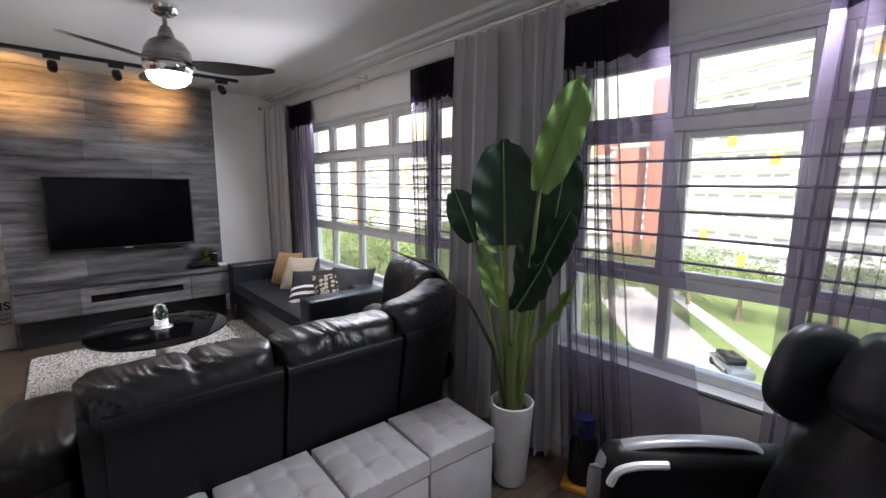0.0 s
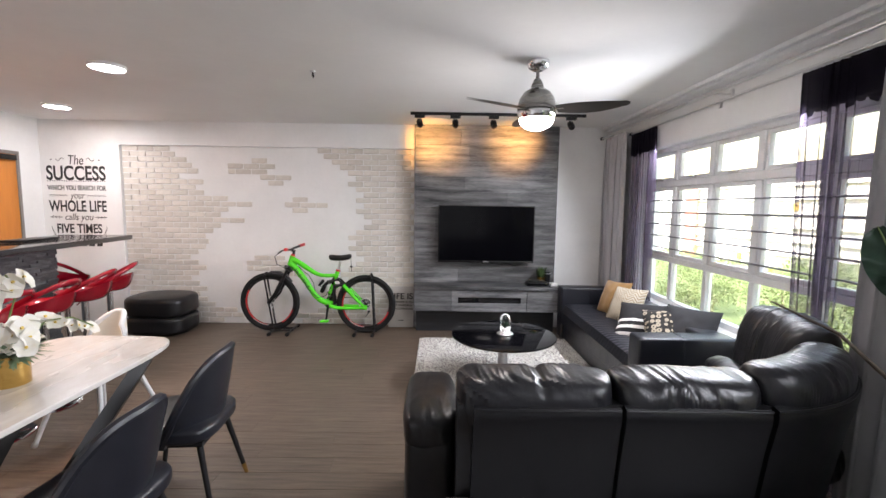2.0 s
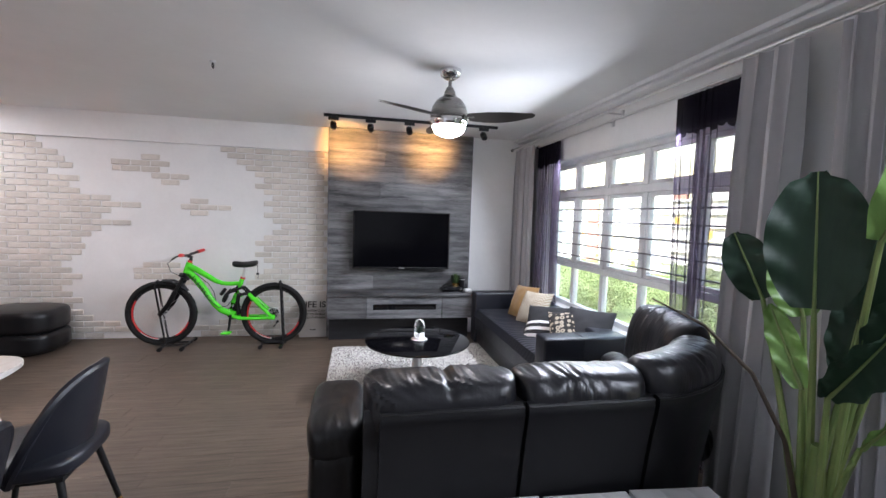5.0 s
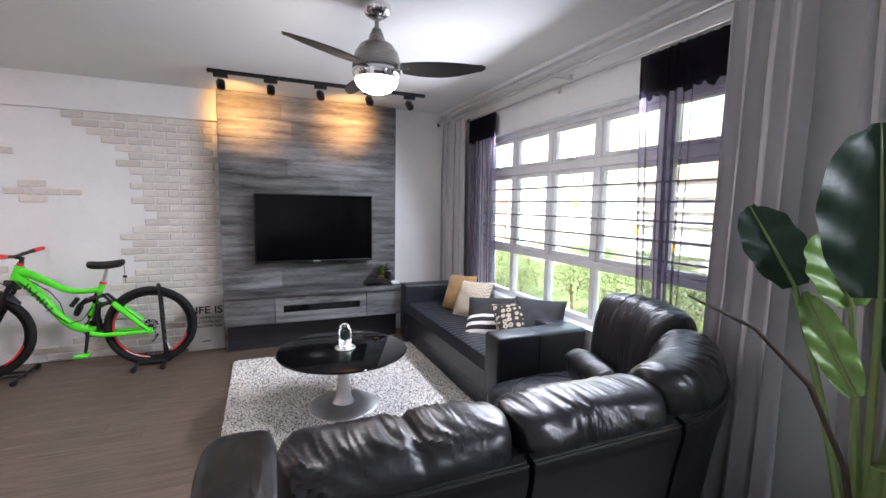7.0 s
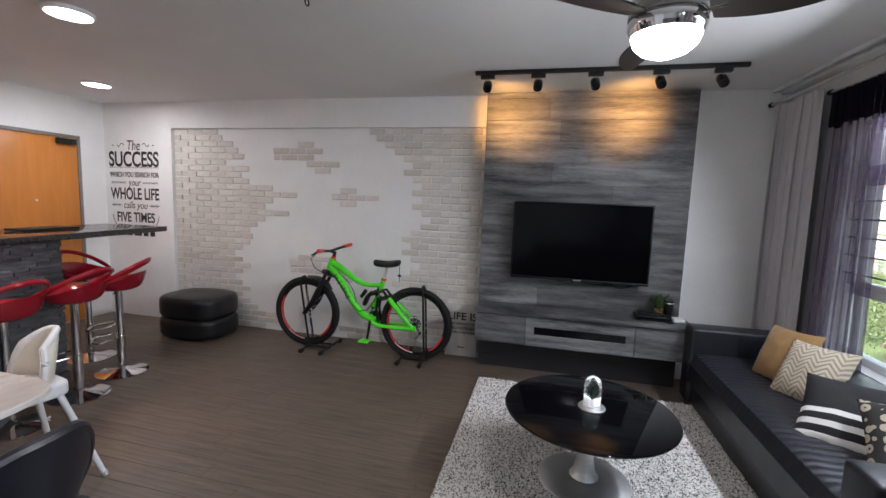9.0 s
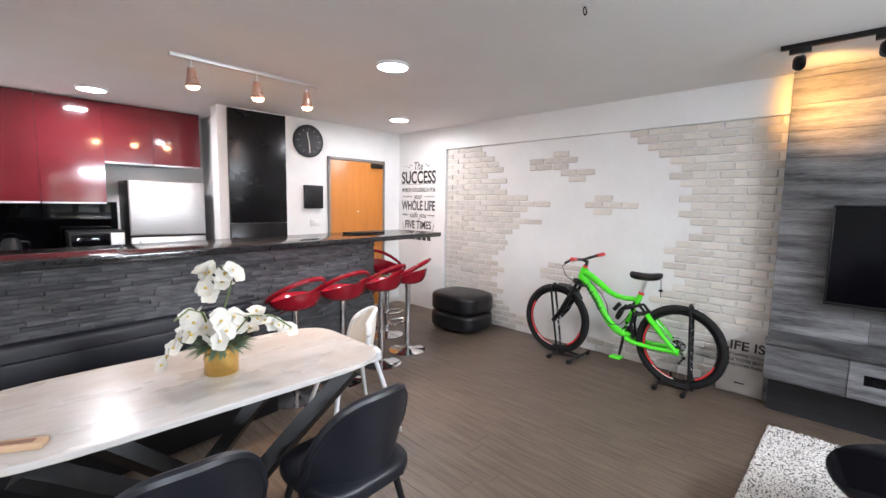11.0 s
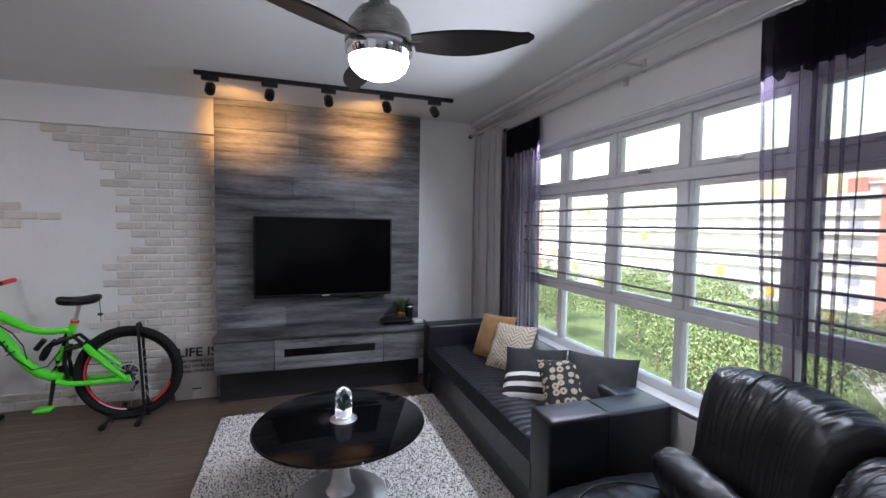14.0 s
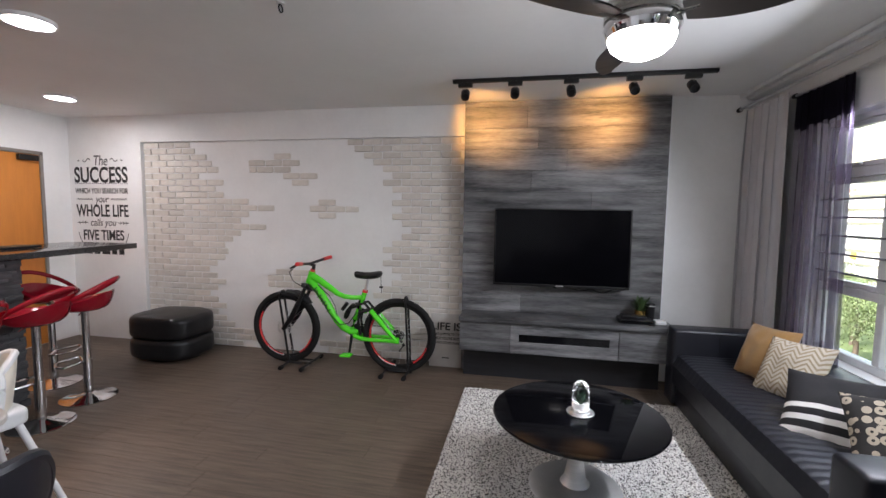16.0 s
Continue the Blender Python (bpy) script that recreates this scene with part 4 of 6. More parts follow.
curtain(4.74, 5.36, .02, 2.44, 5, .034, 2.10, "grey pleated curtain gathered beside the window", 1)
curtain(4.22, 4.78, .02, 2.41, 8, .024, 2.175, "violet see-through sheer curtain gathered at the window", 2, (4.16, 4.78), band=.24)
curtain(1.93, 2.51, .02, 2.40, 10, .022, 2.175, "violet see-through sheer curtain with dark heading", 3, (2.00, 2.38), .8, band=.25)
curtain(1.57, 1.90, .02, 2.44, 4, .052, 2.06, "grey pleated curtain tied beside the window", 4, (1.60, 1.93))
curtain(1.10, 1.40, .02, 2.44, 4, .052, 2.06, "grey pleated curtain gathered behind the plant", 5, (1.08, 1.30))
curtain(.63, 1.14, .02, 2.40, 8, .022, 2.13, "violet see-through sheer curtain blowing loosely", 6, (.27, 1.02), .62, band=.26)
curtain(-.62, .08, .02, 2.40, 9, .022, 2.13, "violet see-through sheer curtain with dark heading", 7, (-.62, .16), 1.3, band=.26)
curtain(-1.80, -1.28, .02, 2.44, 5, .052, 2.06, "grey pleated curtain at the window end", 8)


def curtain_rod(y0, y1, x, z, r, label):
    c = thing("curtain_rod", pose(0, 0, 0), label, "curtain rod")
    part("pole", rod(B(), (x, y0, z), (x, y1, z), r), STEEL, c)
    for y in (y0, y1):
        part("finial", rod(B(), (x, y - .015, z), (x, y + .015, z), r * 1.8, seg=16), BLACKMETAL, c)
    for y in (y0 + .12, (y0 + y1) / 2, y1 - .12):
        part("bracket", rod(box(B(), 2.21, y - .015, z - .035, 2.229, y + .015, z + .035, .003), (2.21, y, z), (x, y, z), .006), STEEL, c)


curtain_rod(1.86, 4.80, 2.17, 2.42, .010, "thin steel rod over the first window")
curtain_rod(-1.84, 1.16, 2.12, 2.42, .010, "thin steel rod over the second window")
curtain_rod(1.02, 5.38, 2.06, 2.46, .011, "grey metal rod carrying the heavy curtains")
ctk = thing("ceiling_molding", pose(0, 0, 0), "white double ceiling molding along the window wall", "molding", kind="structure")
part("molding", boxed(2.07, BACK_Y, CEIL_Z - .035, 2.11, 5.42, CEIL_Z - .001, .006), FRAME, ctk)
part("molding", boxed(2.13, BACK_Y, CEIL_Z - .05, 2.229, 5.42, CEIL_Z - .001, .008), FRAME, ctk)


# ---- mountain bike on two floor stands ----
bike = thing("mountain_bike", pose(0, 5.10, .025), "neon green full suspension mountain bike with black wheels", "bicycle")


def wheel(cx, cz, r, nm):
    w = part(nm, tube(B(), [(cx + r * math.cos(a * math.tau / 56), 0, cz + r * math.sin(a * math.tau / 56)) for a in range(56)], .031, 10, closed=True, ref=(0, 1, 0)), RUBBER, bike)
    rim = part("rim", tube(B(), [(cx + (r - .04) * math.cos(a * math.tau / 56), 0, cz + (r - .04) * math.sin(a * math.tau / 56)) for a in range(56)], .014, 6, closed=True, ref=(0, 1, 0)), BLACKMETAL, w)
    for a0, a1 in ((150, 262), (300, 340)):
        part("rim_decal", tube(B(), [(cx + (r - .045) * math.cos(radians(a0 + (a1 - a0) * i / 14)), -.011, cz + (r - .045) * math.sin(radians(a0 + (a1 - a0) * i / 14))) for i in range(15)], .009, 6, ref=(0, 1, 0)), REDBAND, w, "red rim decal")
    part("rim_decal", tube(B(), [(cx + (r - .045) * math.cos(radians(225 + 40 * i / 10)), -.015, cz + (r - .045) * math.sin(radians(225 + 40 * i / 10))) for i in range(11)], .006, 6, ref=(0, 1, 0)), WHITEPLASTIC, w, "white rim lettering band")
    part("hub", rod(B(), (cx, -.05, cz), (cx, .05, cz), .024, seg=16), BLACKMETAL, w)
    d = tube(B(), [(cx + .075 * math.cos(a * math.tau / 32), -.035, cz + .075 * math.sin(a * math.tau / 32)) for a in range(32)], .006, 5, closed=True, ref=(0, 1, 0))
    for a in range(5):
        rod(d, (cx, -.035, cz), (cx + .075 * math.cos(a * 1.2566), -.035, cz + .075 * math.sin(a * 1.2566)), .004, seg=5)
    part("brake_disc", d, STEEL, w)
    for k in range(24):
        a = k * math.tau / 24
        part("spoke", rod(B(), (cx + .02 * math.cos(a + .9), .03 * (-1) ** k, cz + .02 * math.sin(a + .9)), (cx + (r - .045) * math.cos(a), 0, cz + (r - .045) * math.sin(a)), .0013, seg=4), STEEL, w)
    return w


FW, RW = (-2.07, .35), (-.885, .335)
wheel(*FW, .335, "front_wheel")
wheel(*RW, .335, "rear_wheel")
part("head_tube", tube(B(), [(-1.815, 0, .81), (-1.80, 0, .86), (-1.778, 0, .925)], [.036, .034, .033], 12), GREEN, bike)
part("top_tube", tube(B(), [(-1.79, 0, .885), (-1.71, 0, .845), (-1.60, 0, .775), (-1.51, 0, .715), (-1.44, 0, .690), (-1.36, 0, .684), (-1.26, 0, .690)], [.034, .034, .030, .026, .024, .023, .024], 12), GREEN, bike)
part("down_tube", tube(B(), [(-1.805, 0, .835), (-1.72, 0, .742), (-1.625, 0, .612), (-1.57, 0, .52), (-1.515, 0, .440), (-1.45, 0, .380), (-1.37, 0, .345), (-1.30, 0, .335)], [.038, .040, .037, .034, .034, .036, .036, .030], 12), GREEN, bike)
part("seat_tube", tube(B(), [(-1.228, 0, .755), (-1.255, 0, .675), (-1.29, 0, .575), (-1.335, 0, .47), (-1.365, 0, .37)], [.023, .026, .025, .024, .028], 12), GREEN, bike)
part("gusset", tube(B(), [(-1.27, 0, .685), (-1.31, 0, .60), (-1.40, 0, .57)], [.014, .012, .010], 8), BLACKMETAL, bike)
for y in (-.05, .05):
    part("seat_stay", tube(B(), [(-1.155, y * .8, .575), (-1.10, y, .515), (-.98, y * 1.3, .39), (-.895, y * 1.3, .305)], [.024, .026, .021, .018], 8), GREEN, bike)
    part("chain_stay", tube(B(), [(-1.33, y, .32), (-1.25, y * 1.1, .295), (-1.08, y * 1.3, .292), (-.895, y * 1.3, .300)], [.022, .021, .018, .020], 8), GREEN, bike)
    part("dropout", boxed(-.93, y * 1.3 - .008, .275, -.865, y * 1.3 + .008, .335, .012, 3), GREEN, bike)
    part("rocker_link", tube(B(), [(-1.345, y * .7, .615), (-1.285, y * .8, .628), (-1.215, y * .9, .642), (-1.155, y * .9, .575)], [.012, .014, .013, .015], 8), BLACKMETAL, bike)
    part("linkage", tube(B(), [(-1.27, y * .7, .575), (-1.285, y * .75, .46), (-1.265, y * .75, .33)], [.014, .012, .015], 8), BLACKMETAL, bike)
    part("upper_link", tube(B(), [(-1.275, y * .7, .545), (-1.21, y * .8, .57), (-1.155, y * .8, .575)], [.015, .013, .015], 8), BLACKMETAL, bike)
    part("fork_leg", tube(B(), [(-1.83, y * 1.3, .76), (-1.92, y * 1.3, .58)], .018, 10), BLACKMETAL, bike)
    part("fork_lower", tube(B(), [(-1.905, y * 1.3, .61), (-1.98, y * 1.3, .46), (-2.07, y * 1.3, .34)], [.025, .026, .020], 10), BLACKPLASTIC, bike)
part("fork_crown", boxed(-.085, -.03, -.022, .085, .03, .022, .01, m=pose(-1.835, 0, .765, 0, 25, 90)), BLACKMETAL, bike)
part("mudguard", tube(B(), [(-2.06, 0, .715), (-1.95, 0, .70), (-1.87, 0, .665), (-1.80, 0, .60)], [.018, .034, .034, .016], 8, flat=1.6), BLACKPLASTIC, bike)
sh_ = part("shock", tube(B(), [(-1.435, 0, .475), (-1.425, 0, .50), (-1.40, 0, .555), (-1.385, 0, .585), (-1.35, 0, .622)], [.018, .026, .026, .014, .012], 12), BLACKMETAL, bike)
part("shock_spring", tube(B(), [(-1.432 + .055 * i / 60 + .0, .030 * math.cos(i * .65), .488 + .085 * i / 60 + .030 * .3 * math.sin(i * .65)) for i in range(61)], .005, 5), BLACKPLASTIC, sh_)
part("shock_reservoir", rod(B(), (-1.452, -.035, .565), (-1.40, -.035, .635), .019), BLACKMETAL, bike)
part("cable", tube(B(), [(-1.78, -.045, .80), (-1.66, -.045, .66), (-1.58, -.045, .52), (-1.47, -.05, .42), (-1.38, -.05, .44), (-1.30, -.05, .55)], .0045, 6), BLACKPLASTIC, bike)
part("cable", tube(B(), [(-1.70, -.045, .80), (-1.58, -.045, .70), (-1.52, -.045, .60), (-1.50, -.045, .50)], .004, 6), BLACKPLASTIC, bike)
part("stem", tube(B(), [(-1.772, 0, .94), (-1.762, 0, .985), (-1.80, 0, .997)], [.018, .02, .018], 10), BLACKMETAL, bike)
part("stem_spacer", rod(B(), (-1.780, 0, .922), (-1.772, 0, .948), .024), REDBAND, bike, "red anodised stem spacer")
hb = part("handlebar", tube(B(), [(-1.75, -.33, 1.035), (-1.78, -.18, 1.02), (-1.805, 0, 1.0), (-1.78, .16, 1.02), (-1.75, .32, 1.035)], .014, 10), BLACKMETAL, bike)
part("grip", rod(B(), (-1.747, -.35, 1.037), (-1.77, -.23, 1.026), .019), REDBAND, hb, "red rubber grip")
part("grip", rod(B(), (-1.747, .34, 1.037), (-1.77, .22, 1.026), .019), REDBAND, hb, "red rubber grip")
for y in (-.2, .18):
    part("brake_lever", tube(B(), [(-1.785, y, 1.018), (-1.835, y * 1.05, 1.01), (-1.855, y * 1.4, .985)], .008, 6), BLACKMETAL, hb)
part("brake_hose", tube(B(), [(-1.835, -.2, 1.005), (-1.95, -.14, .93), (-1.95, -.07, .83), (-1.85, -.05, .77)], .004, 6), BLACKPLASTIC, bike)
part("seat_post", rod(B(), (-1.232, 0, .74), (-1.20, 0, .87), .0155), STEEL, bike)
part("seat_clamp", rod(B(), (-1.231, 0, .742), (-1.225, 0, .762), .027), REDBAND, bike)
sd = B()


def saddle_pt(u, v):
    w = .026 + .055 / (1 + math.exp(-(u - .5) * 12))
    e = min(1, math.sqrt(max(0, 1 - (u * 2 - 1) ** 8)) + .02)
    a = v * math.tau
    h = .036 if math.cos(a) > 0 else .034
    return Vector((-1.345 + .285 * u, w * e * math.sin(a), .905 + .07 * (u - .4) ** 2 + h * e * math.cos(a)))


grid_sheet(sd, saddle_pt, 24, 16)
part("saddle", sd, BLACKPLASTIC, bike, "black padded saddle")
part("chainring", rod(B(), (-1.34, .045, .335), (-1.34, .052, .335), .075, seg=32), BLACKMETAL, bike)
for yy, xx, zz in ((-.07, -1.365, .155), (.07, -1.315, .515)):
    cr = part("crank", tube(B(), [(-1.34, yy * .9, .335), (xx, yy, zz)], [.016, .012], 8), BLACKMETAL, bike)
    pd = boxed(xx - .05, yy * 2.1 - .045, zz - .01, xx + .05, yy * 2.1 + .045, zz + .01, .006)
    part("pedal", pd, GREEN, cr, "neon green platform pedal")
part("cassette", rod(B(), (-.90, .04, .335), (-.90, .075, .335), .058, .03, seg=28), BLACKMETAL, bike)
part("derailleur", tube(B(), [(-.90, .06, .28), (-.86, .07, .22), (-.90, .07, .16)], [.014, .016, .012], 8), BLACKMETAL, bike)
part("chain", tube(B(), [(-1.34, .05, .41), (-.89, .06, .39)], .004, 6), BLACKMETAL, bike)
for i, (dz, ln, tilt) in enumerate(((0, .028, 8), (.006, .022, -20), (0, .028, 24), (-.006, .020, 0), (.004, .026, 14), (0, .026, -16), (-.004, .028, 30))):
    part("frame_mark", boxed(-.005, -.0425, -ln, .005, -.0375, ln, .002, m=pose(-1.735 + .0235 * i, 0, .755 - .0335 * i + dz, 0, 32 + tilt, 0)), INK, bike, "dark slanting mark on the down tube")
tl = part("tail_light_strap", rod(B(), (-1.07, 0, .90), (-1.063, 0, .74), .003, seg=6), BLACKPLASTIC, bike)
part("tail_light", rod(B(), (-1.082, 0, .80), (-1.052, 0, .80), .010), BLACKPLASTIC, tl)


def bike_stand(x, lean):
    s = thing("bike_stand", pose(x, 5.10, 0), "black steel floor stand holding a bicycle wheel", "bike stand", "bicycle floor stands")
    for y in (-.045, .045):
        part("hoop", tube(B(), [(0, y, .03), (lean, y, .68), (lean + .01, y, .72)], .011, 8), BLACKMETAL, s)
    part("hoop_top", tube(B(), [(lean + .01, -.045, .715), (lean + .01, -.02, .74), (lean + .01, .02, .74), (lean + .01, .045, .715)], .011, 8), BLACKMETAL, s)
    part("base_bar", tube(B(), [(-.04, -.05, .03), (.24, -.05, .03)], .011, 8), BLACKMETAL, s)
    part("base_bar", tube(B(), [(-.04, .05, .03), (.24, .05, .03)], .011, 8), BLACKMETAL, s)
    for xx in (0, .22):
        cb_ = part("cross_bar", tube(B(), [(xx, -.2, .03), (xx, .2, .03)], .012, 8), BLACKMETAL, s)
        for y in (-.2, .2):
            part("rubber_foot", rod(B(), (xx, y - .02, .022), (xx, y + .02, .022), .021, seg=14), RUBBER, cb_)
    return s


bike_stand(-2.02, -.10)
bike_stand(-.78, .03).rotation_euler = (0, 0, math.pi)

# ---- black leather footstool by the brick wall ----
of = thing("leather_footstool", pose(-3.36, 5.05, 0), "low black leather footstool in two rounded tiers", "ottoman")
for nm, z0, h in (("lower_tier", .03, .205), ("upper_tier", .236, .225)):
    f = lathe(B(), [(0, z0)] + [(.352 - .042 * abs(math.sin(radians(a))) ** 7, z0 + h / 2 + h / 2 * math.sin(radians(a))) for a in range(-90, 91, 15)] + [(.15, z0 + h + .008), (0, z0 + h + .01)], 56)
    for v in f.verts:
        r_ = math.hypot(v.co.x, v.co.y)
        if r_ > 1e-4:
            c_, q_ = v.co.x / r_, v.co.y / r_
            k_ = 1 / (abs(c_) ** 3.2 + abs(q_) ** 3.2) ** (1 / 3.2)
            v.co.x, v.co.y = c_ * r_ * k_ * 1.02, q_ * r_ * k_ * .86
            v.co.z += .004 * noise.noise(Vector((v.co.x * 9, v.co.y * 9, z0 * 20)))
    part(nm, f, LEATHER, of)
part("base", lathe(B(), [(0, 0), (.24, 0), (.26, .04), (0, .04)], 32, sx=1.15, sy=.95), BLACKPLASTIC, of)

# ---- wall lettering ----
wl = thing("wall_lettering", pose(-4.611, WALL_Y - .0015, 0), "black vinyl quote lettering on the white wall", "wall lettering")
for body, zz, s, wide, sh in (("The", 2.094, .17, .19, .2), ("SUCCESS", 1.925, .25, .745, 0), ("WHICH YOU SEARCH FOR", 1.745, .085, .74, 0), ("your", 1.651, .12, .19, .25),
                              ("WHOLE LIFE", 1.51, .195, .73, 0), ("calls you", 1.376, .12, .36, .25), ("FIVE TIMES", 1.225, .165, .57, 0)):
    words(body, s, INK, wl, pose(0, 0, zz, 90, 0, 0), shear=sh, bold=s * .022 if sh == 0 else 0, width=wide)


def stroke(pts, r=.004):
    part("flourish", tube(B(), [(x, 0, z) for x, z in pts], r, 4, flat=1.0, ref=(0, 1, 0)), INK, wl)


for e in (-1, 1):
    stroke([(e * (.13 + .0185 * i), 1.651 + (.011 if i % 2 else -.011)) for i in range(13)])
    stroke([(e * .21, 1.376), (e * .36, 1.376)])
    for k in range(3):
        stroke([(e * (.24 + .04 * k), 1.394), (e * (.26 + .04 * k), 1.376), (e * (.24 + .04 * k), 1.358)], .003)
    stroke([(e * (.14 + .10 * i / 8), 2.105 + .02 * math.sin(i * .8)) for i in range(9)])
    stroke([(e * .29, 2.10), (e * .31, 2.10)], .006)
    stroke([(e * (.30 + .05 * math.sin(i * .2)), 1.13 + .018 * i) for i in range(8)])
for i in range(25):
    part("dot", boxed(-.36 + .03 * i - .006, -.0008, 1.829, -.36 + .03 * i + .006, .0008, 1.841), INK, wl, smooth=False)
for x0, x1, zz, h in ((-.26, .26, 1.135, .006), (-.28, -.17, 1.06, .11), (-.14, -.06, 1.06, .11), (-.03, .08, 1.06, .11), (.11, .18, 1.06, .11), (.21, .28, 1.06, .11)):
    part("letter_bar", boxed(x0, -.0008, zz - h / 2, x1, .0008, zz + h / 2), INK, wl, smooth=False)

# ---- entrance wall ----
dr = thing("door_1", pose(DOOR_X, 0, 0), "closed orange laminate entrance door with a steel frame", "door", kind="structure")
part("leaf", boxed(.0, 4.20, .01, .022, 5.08, 2.12, .003), ORANGE, dr)
for q in ((4.165, 0, 4.198, 2.16), (5.082, 0, 5.115, 2.16), (4.165, 2.122, 5.115, 2.16)):
    part("door_frame", boxed(.0, q[0], q[1], .035, q[2], q[3], .003), mat("grey_door_frame", (.22, .2, .18), rough=.5), dr)
part("closer", boxed(.022, 4.86, 2.05, .07, 5.05, 2.11, .006), BLACKMETAL, dr)
part("door_viewer", rod(B(), (.02, 4.64, 1.42), (.03, 4.64, 1.42), .012), STEEL, dr)
part("handle", tube(B(), [(.022, 4.48, 1.02), (.06, 4.48, 1.02), (.065, 4.58, 1.02)], .011, 8), STEEL, dr)
ck = thing("wall_clock", pose(DOOR_X + .002, 3.885, 2.32), "round black wall clock with pale hands", "clock")
part("case", rod(B(), (0, 0, 0), (.03, 0, 0), .205, seg=48), BLACKPLASTIC, ck)
part("rim", tube(B(), [(.03, .197 * math.cos(a * math.tau / 48), .197 * math.sin(a * math.tau / 48)) for a in range(48)], .009, 6, closed=True), BLACKMETAL, ck)
for k in range(12):
    part("hour_mark", boxed(.0305, -.006, .125, .0325, .006, .165, .001, m=pose(0, 0, 0, k * 30, 0, 0)), mat("grey_mark", (.12, .12, .12), rough=.5) if k == 0 else bpy.data.materials["grey_mark"], ck)
for a, ln in ((12, .11), (186, .15)):
    part("hand_pointer", boxed(.034, -.007, -.02, .036, .007, ln, .001, m=pose(0, 0, 0, a, 0, 0)), CREAM, ck, "pale clock pointer")
eb = thing("meter_box", pose(DOOR_X + .002, 3.945, 1.61), "square black cover box on the entrance wall", "electrical box")
part("cover", boxed(0, -.13, -.15, .05, .13, .15, .006), BLACKPLASTIC, eb)
part("lip", boxed(.05, -.11, -.13, .056, .11, .13, .003), BLACKMETAL, eb)
sw = thing("light_switch", pose(DOOR_X + .002, 3.98, 1.27), "white wall switch plate below the black box", "switch")
part("plate", boxed(0, -.075, -.045, .009, .075, .045, .004), WHITEPLASTIC, sw)
part("rocker", boxed(.009, -.04, -.025, .013, .04, .025, .002), WHITEPLASTIC, sw)
BLACKGLOSS = mat("black_gloss_laminate", (0.006, 0.006, 0.007), (0.009, 0.009, 0.010), rough=0.26, scale=4, spec=0.3, rough_var=0.05)
tp = thing("tall_cabinet", pose(DOOR_X, 0, 0), "tall glossy black cabinet panel beside the clock", "cabinet")
for z0, z1 in ((.08, 1.28), (1.286, 2.58)):
    part("door", boxed(.002, 2.90, z0, .045, 3.57, z1, .003), BLACKGLOSS, tp)
part("plinth", boxed(.002, 2.92, 0, .03, 3.55, .08), BLACKPLASTIC, tp)

# ---- kitchen ----
REDGLOSS = mat("red_gloss_laminate", (0.15, 0.014, 0.020), (0.13, 0.012, 0.017), rough=0.1, scale=3, coat=0.6, rough_var=0.03)
for y0, y1, z0 in ((.84, 1.36, 1.5), (1.366, 1.90, 1.5), (1.906, 2.36, 1.95), (2.366, 2.86, 1.95)):
    c_ = thing("kitchen_wall_cabinet", pose(-5.90, 0, 0), "glossy red kitchen wall cabinet up to the ceiling", "cabinet", "red wall cabinets")
    part("body", boxed(-.34, y0, z0, 0, y1, 2.595), BLACKPLASTIC, c_, smooth=False)
    part("door", boxed(.0, y0 - .002, z0, .02, y1 + .002, 2.59, .0006, 1), REDGLOSS, c_)
    part("rail_handle", boxed(.004, y0 + .002, z0 - .02, .018, y1 - .002, z0 - .001, .001), STEEL, c_)
fg = thing("refrigerator", pose(-5.62, 2.44, 0), "brushed steel refrigerator with two doors", "refrigerator")
part("body", boxed(-.6, -.38, .03, -.06, .38, 1.75, .008), BLACKPLASTIC, fg)
part("door", boxed(-.06, -.38, 1.13, 0, .38, 1.75, .015, 3), STEEL, fg)
part("door", boxed(-.06, -.38, .05, 0, .38, 1.115, .015, 3), STEEL, fg)
part("grip_recess", boxed(-.05, -.37, 1.117, -.004, .37, 1.129), BLACKPLASTIC, fg)
part("handle", tube(B(), [(.0, -.3, .7), (.035, -.3, .72), (.035, -.3, 1.05), (.0, -.3, 1.07)], .01, 8), STEEL, fg)
for y in (-.3, .3):
    part("foot", rod(B(), (-.3, y, 0), (-.3, y, .035), .02), BLACKPLASTIC, fg)
bc = thing("kitchen_base_cabinet", pose(-5.62, 0, 0), "dark kitchen base cabinet with a black worktop", "cabinet")
part("carcass", boxed(-.6, .82, .1, -.02, 2.03, .86), BLACKPLASTIC, bc)
for y0 in (.83, 1.235, 1.64):
    part("door", boxed(-.02, y0, .11, 0, y0 + .385, .85, .003), REDGLOSS, bc)
part("plinth", boxed(-.58, .82, 0, -.06, 2.03, .1), BLACKPLASTIC, bc)
part("worktop", boxed(-.61, .82, .86, .02, 2.04, .90, .004), BLACKGLASS, bc)
bs = thing("splashback", pose(KIT_X, 0, 0), "glossy black glass kitchen splashback", "splashback", kind="structure")
part("sheet", boxed(.002, .82, .90, .012, 2.04, 1.50), BLACKGLASS, bs)
mw = thing("microwave_oven", pose(-5.85, 1.78, .90), "black and steel microwave oven on the worktop", "microwave")
part("case", boxed(-.2, -.24, .01, .16, .24, .29, .008), BLACKPLASTIC, mw)
part("window", boxed(.16, -.22, .04, .165, .1, .26, .002), BLACKGLASS, mw)
part("trim", boxed(.16, .11, .03, .166, .23, .27, .002), STEEL, mw)
part("foot", boxed(-.15, -.2, 0, .1, .2, .01), RUBBER, mw)
tr = thing("serving_tray", pose(-5.80, 1.36, .90, 0, 0, 6), "white tray with red edge on the worktop", "tray")
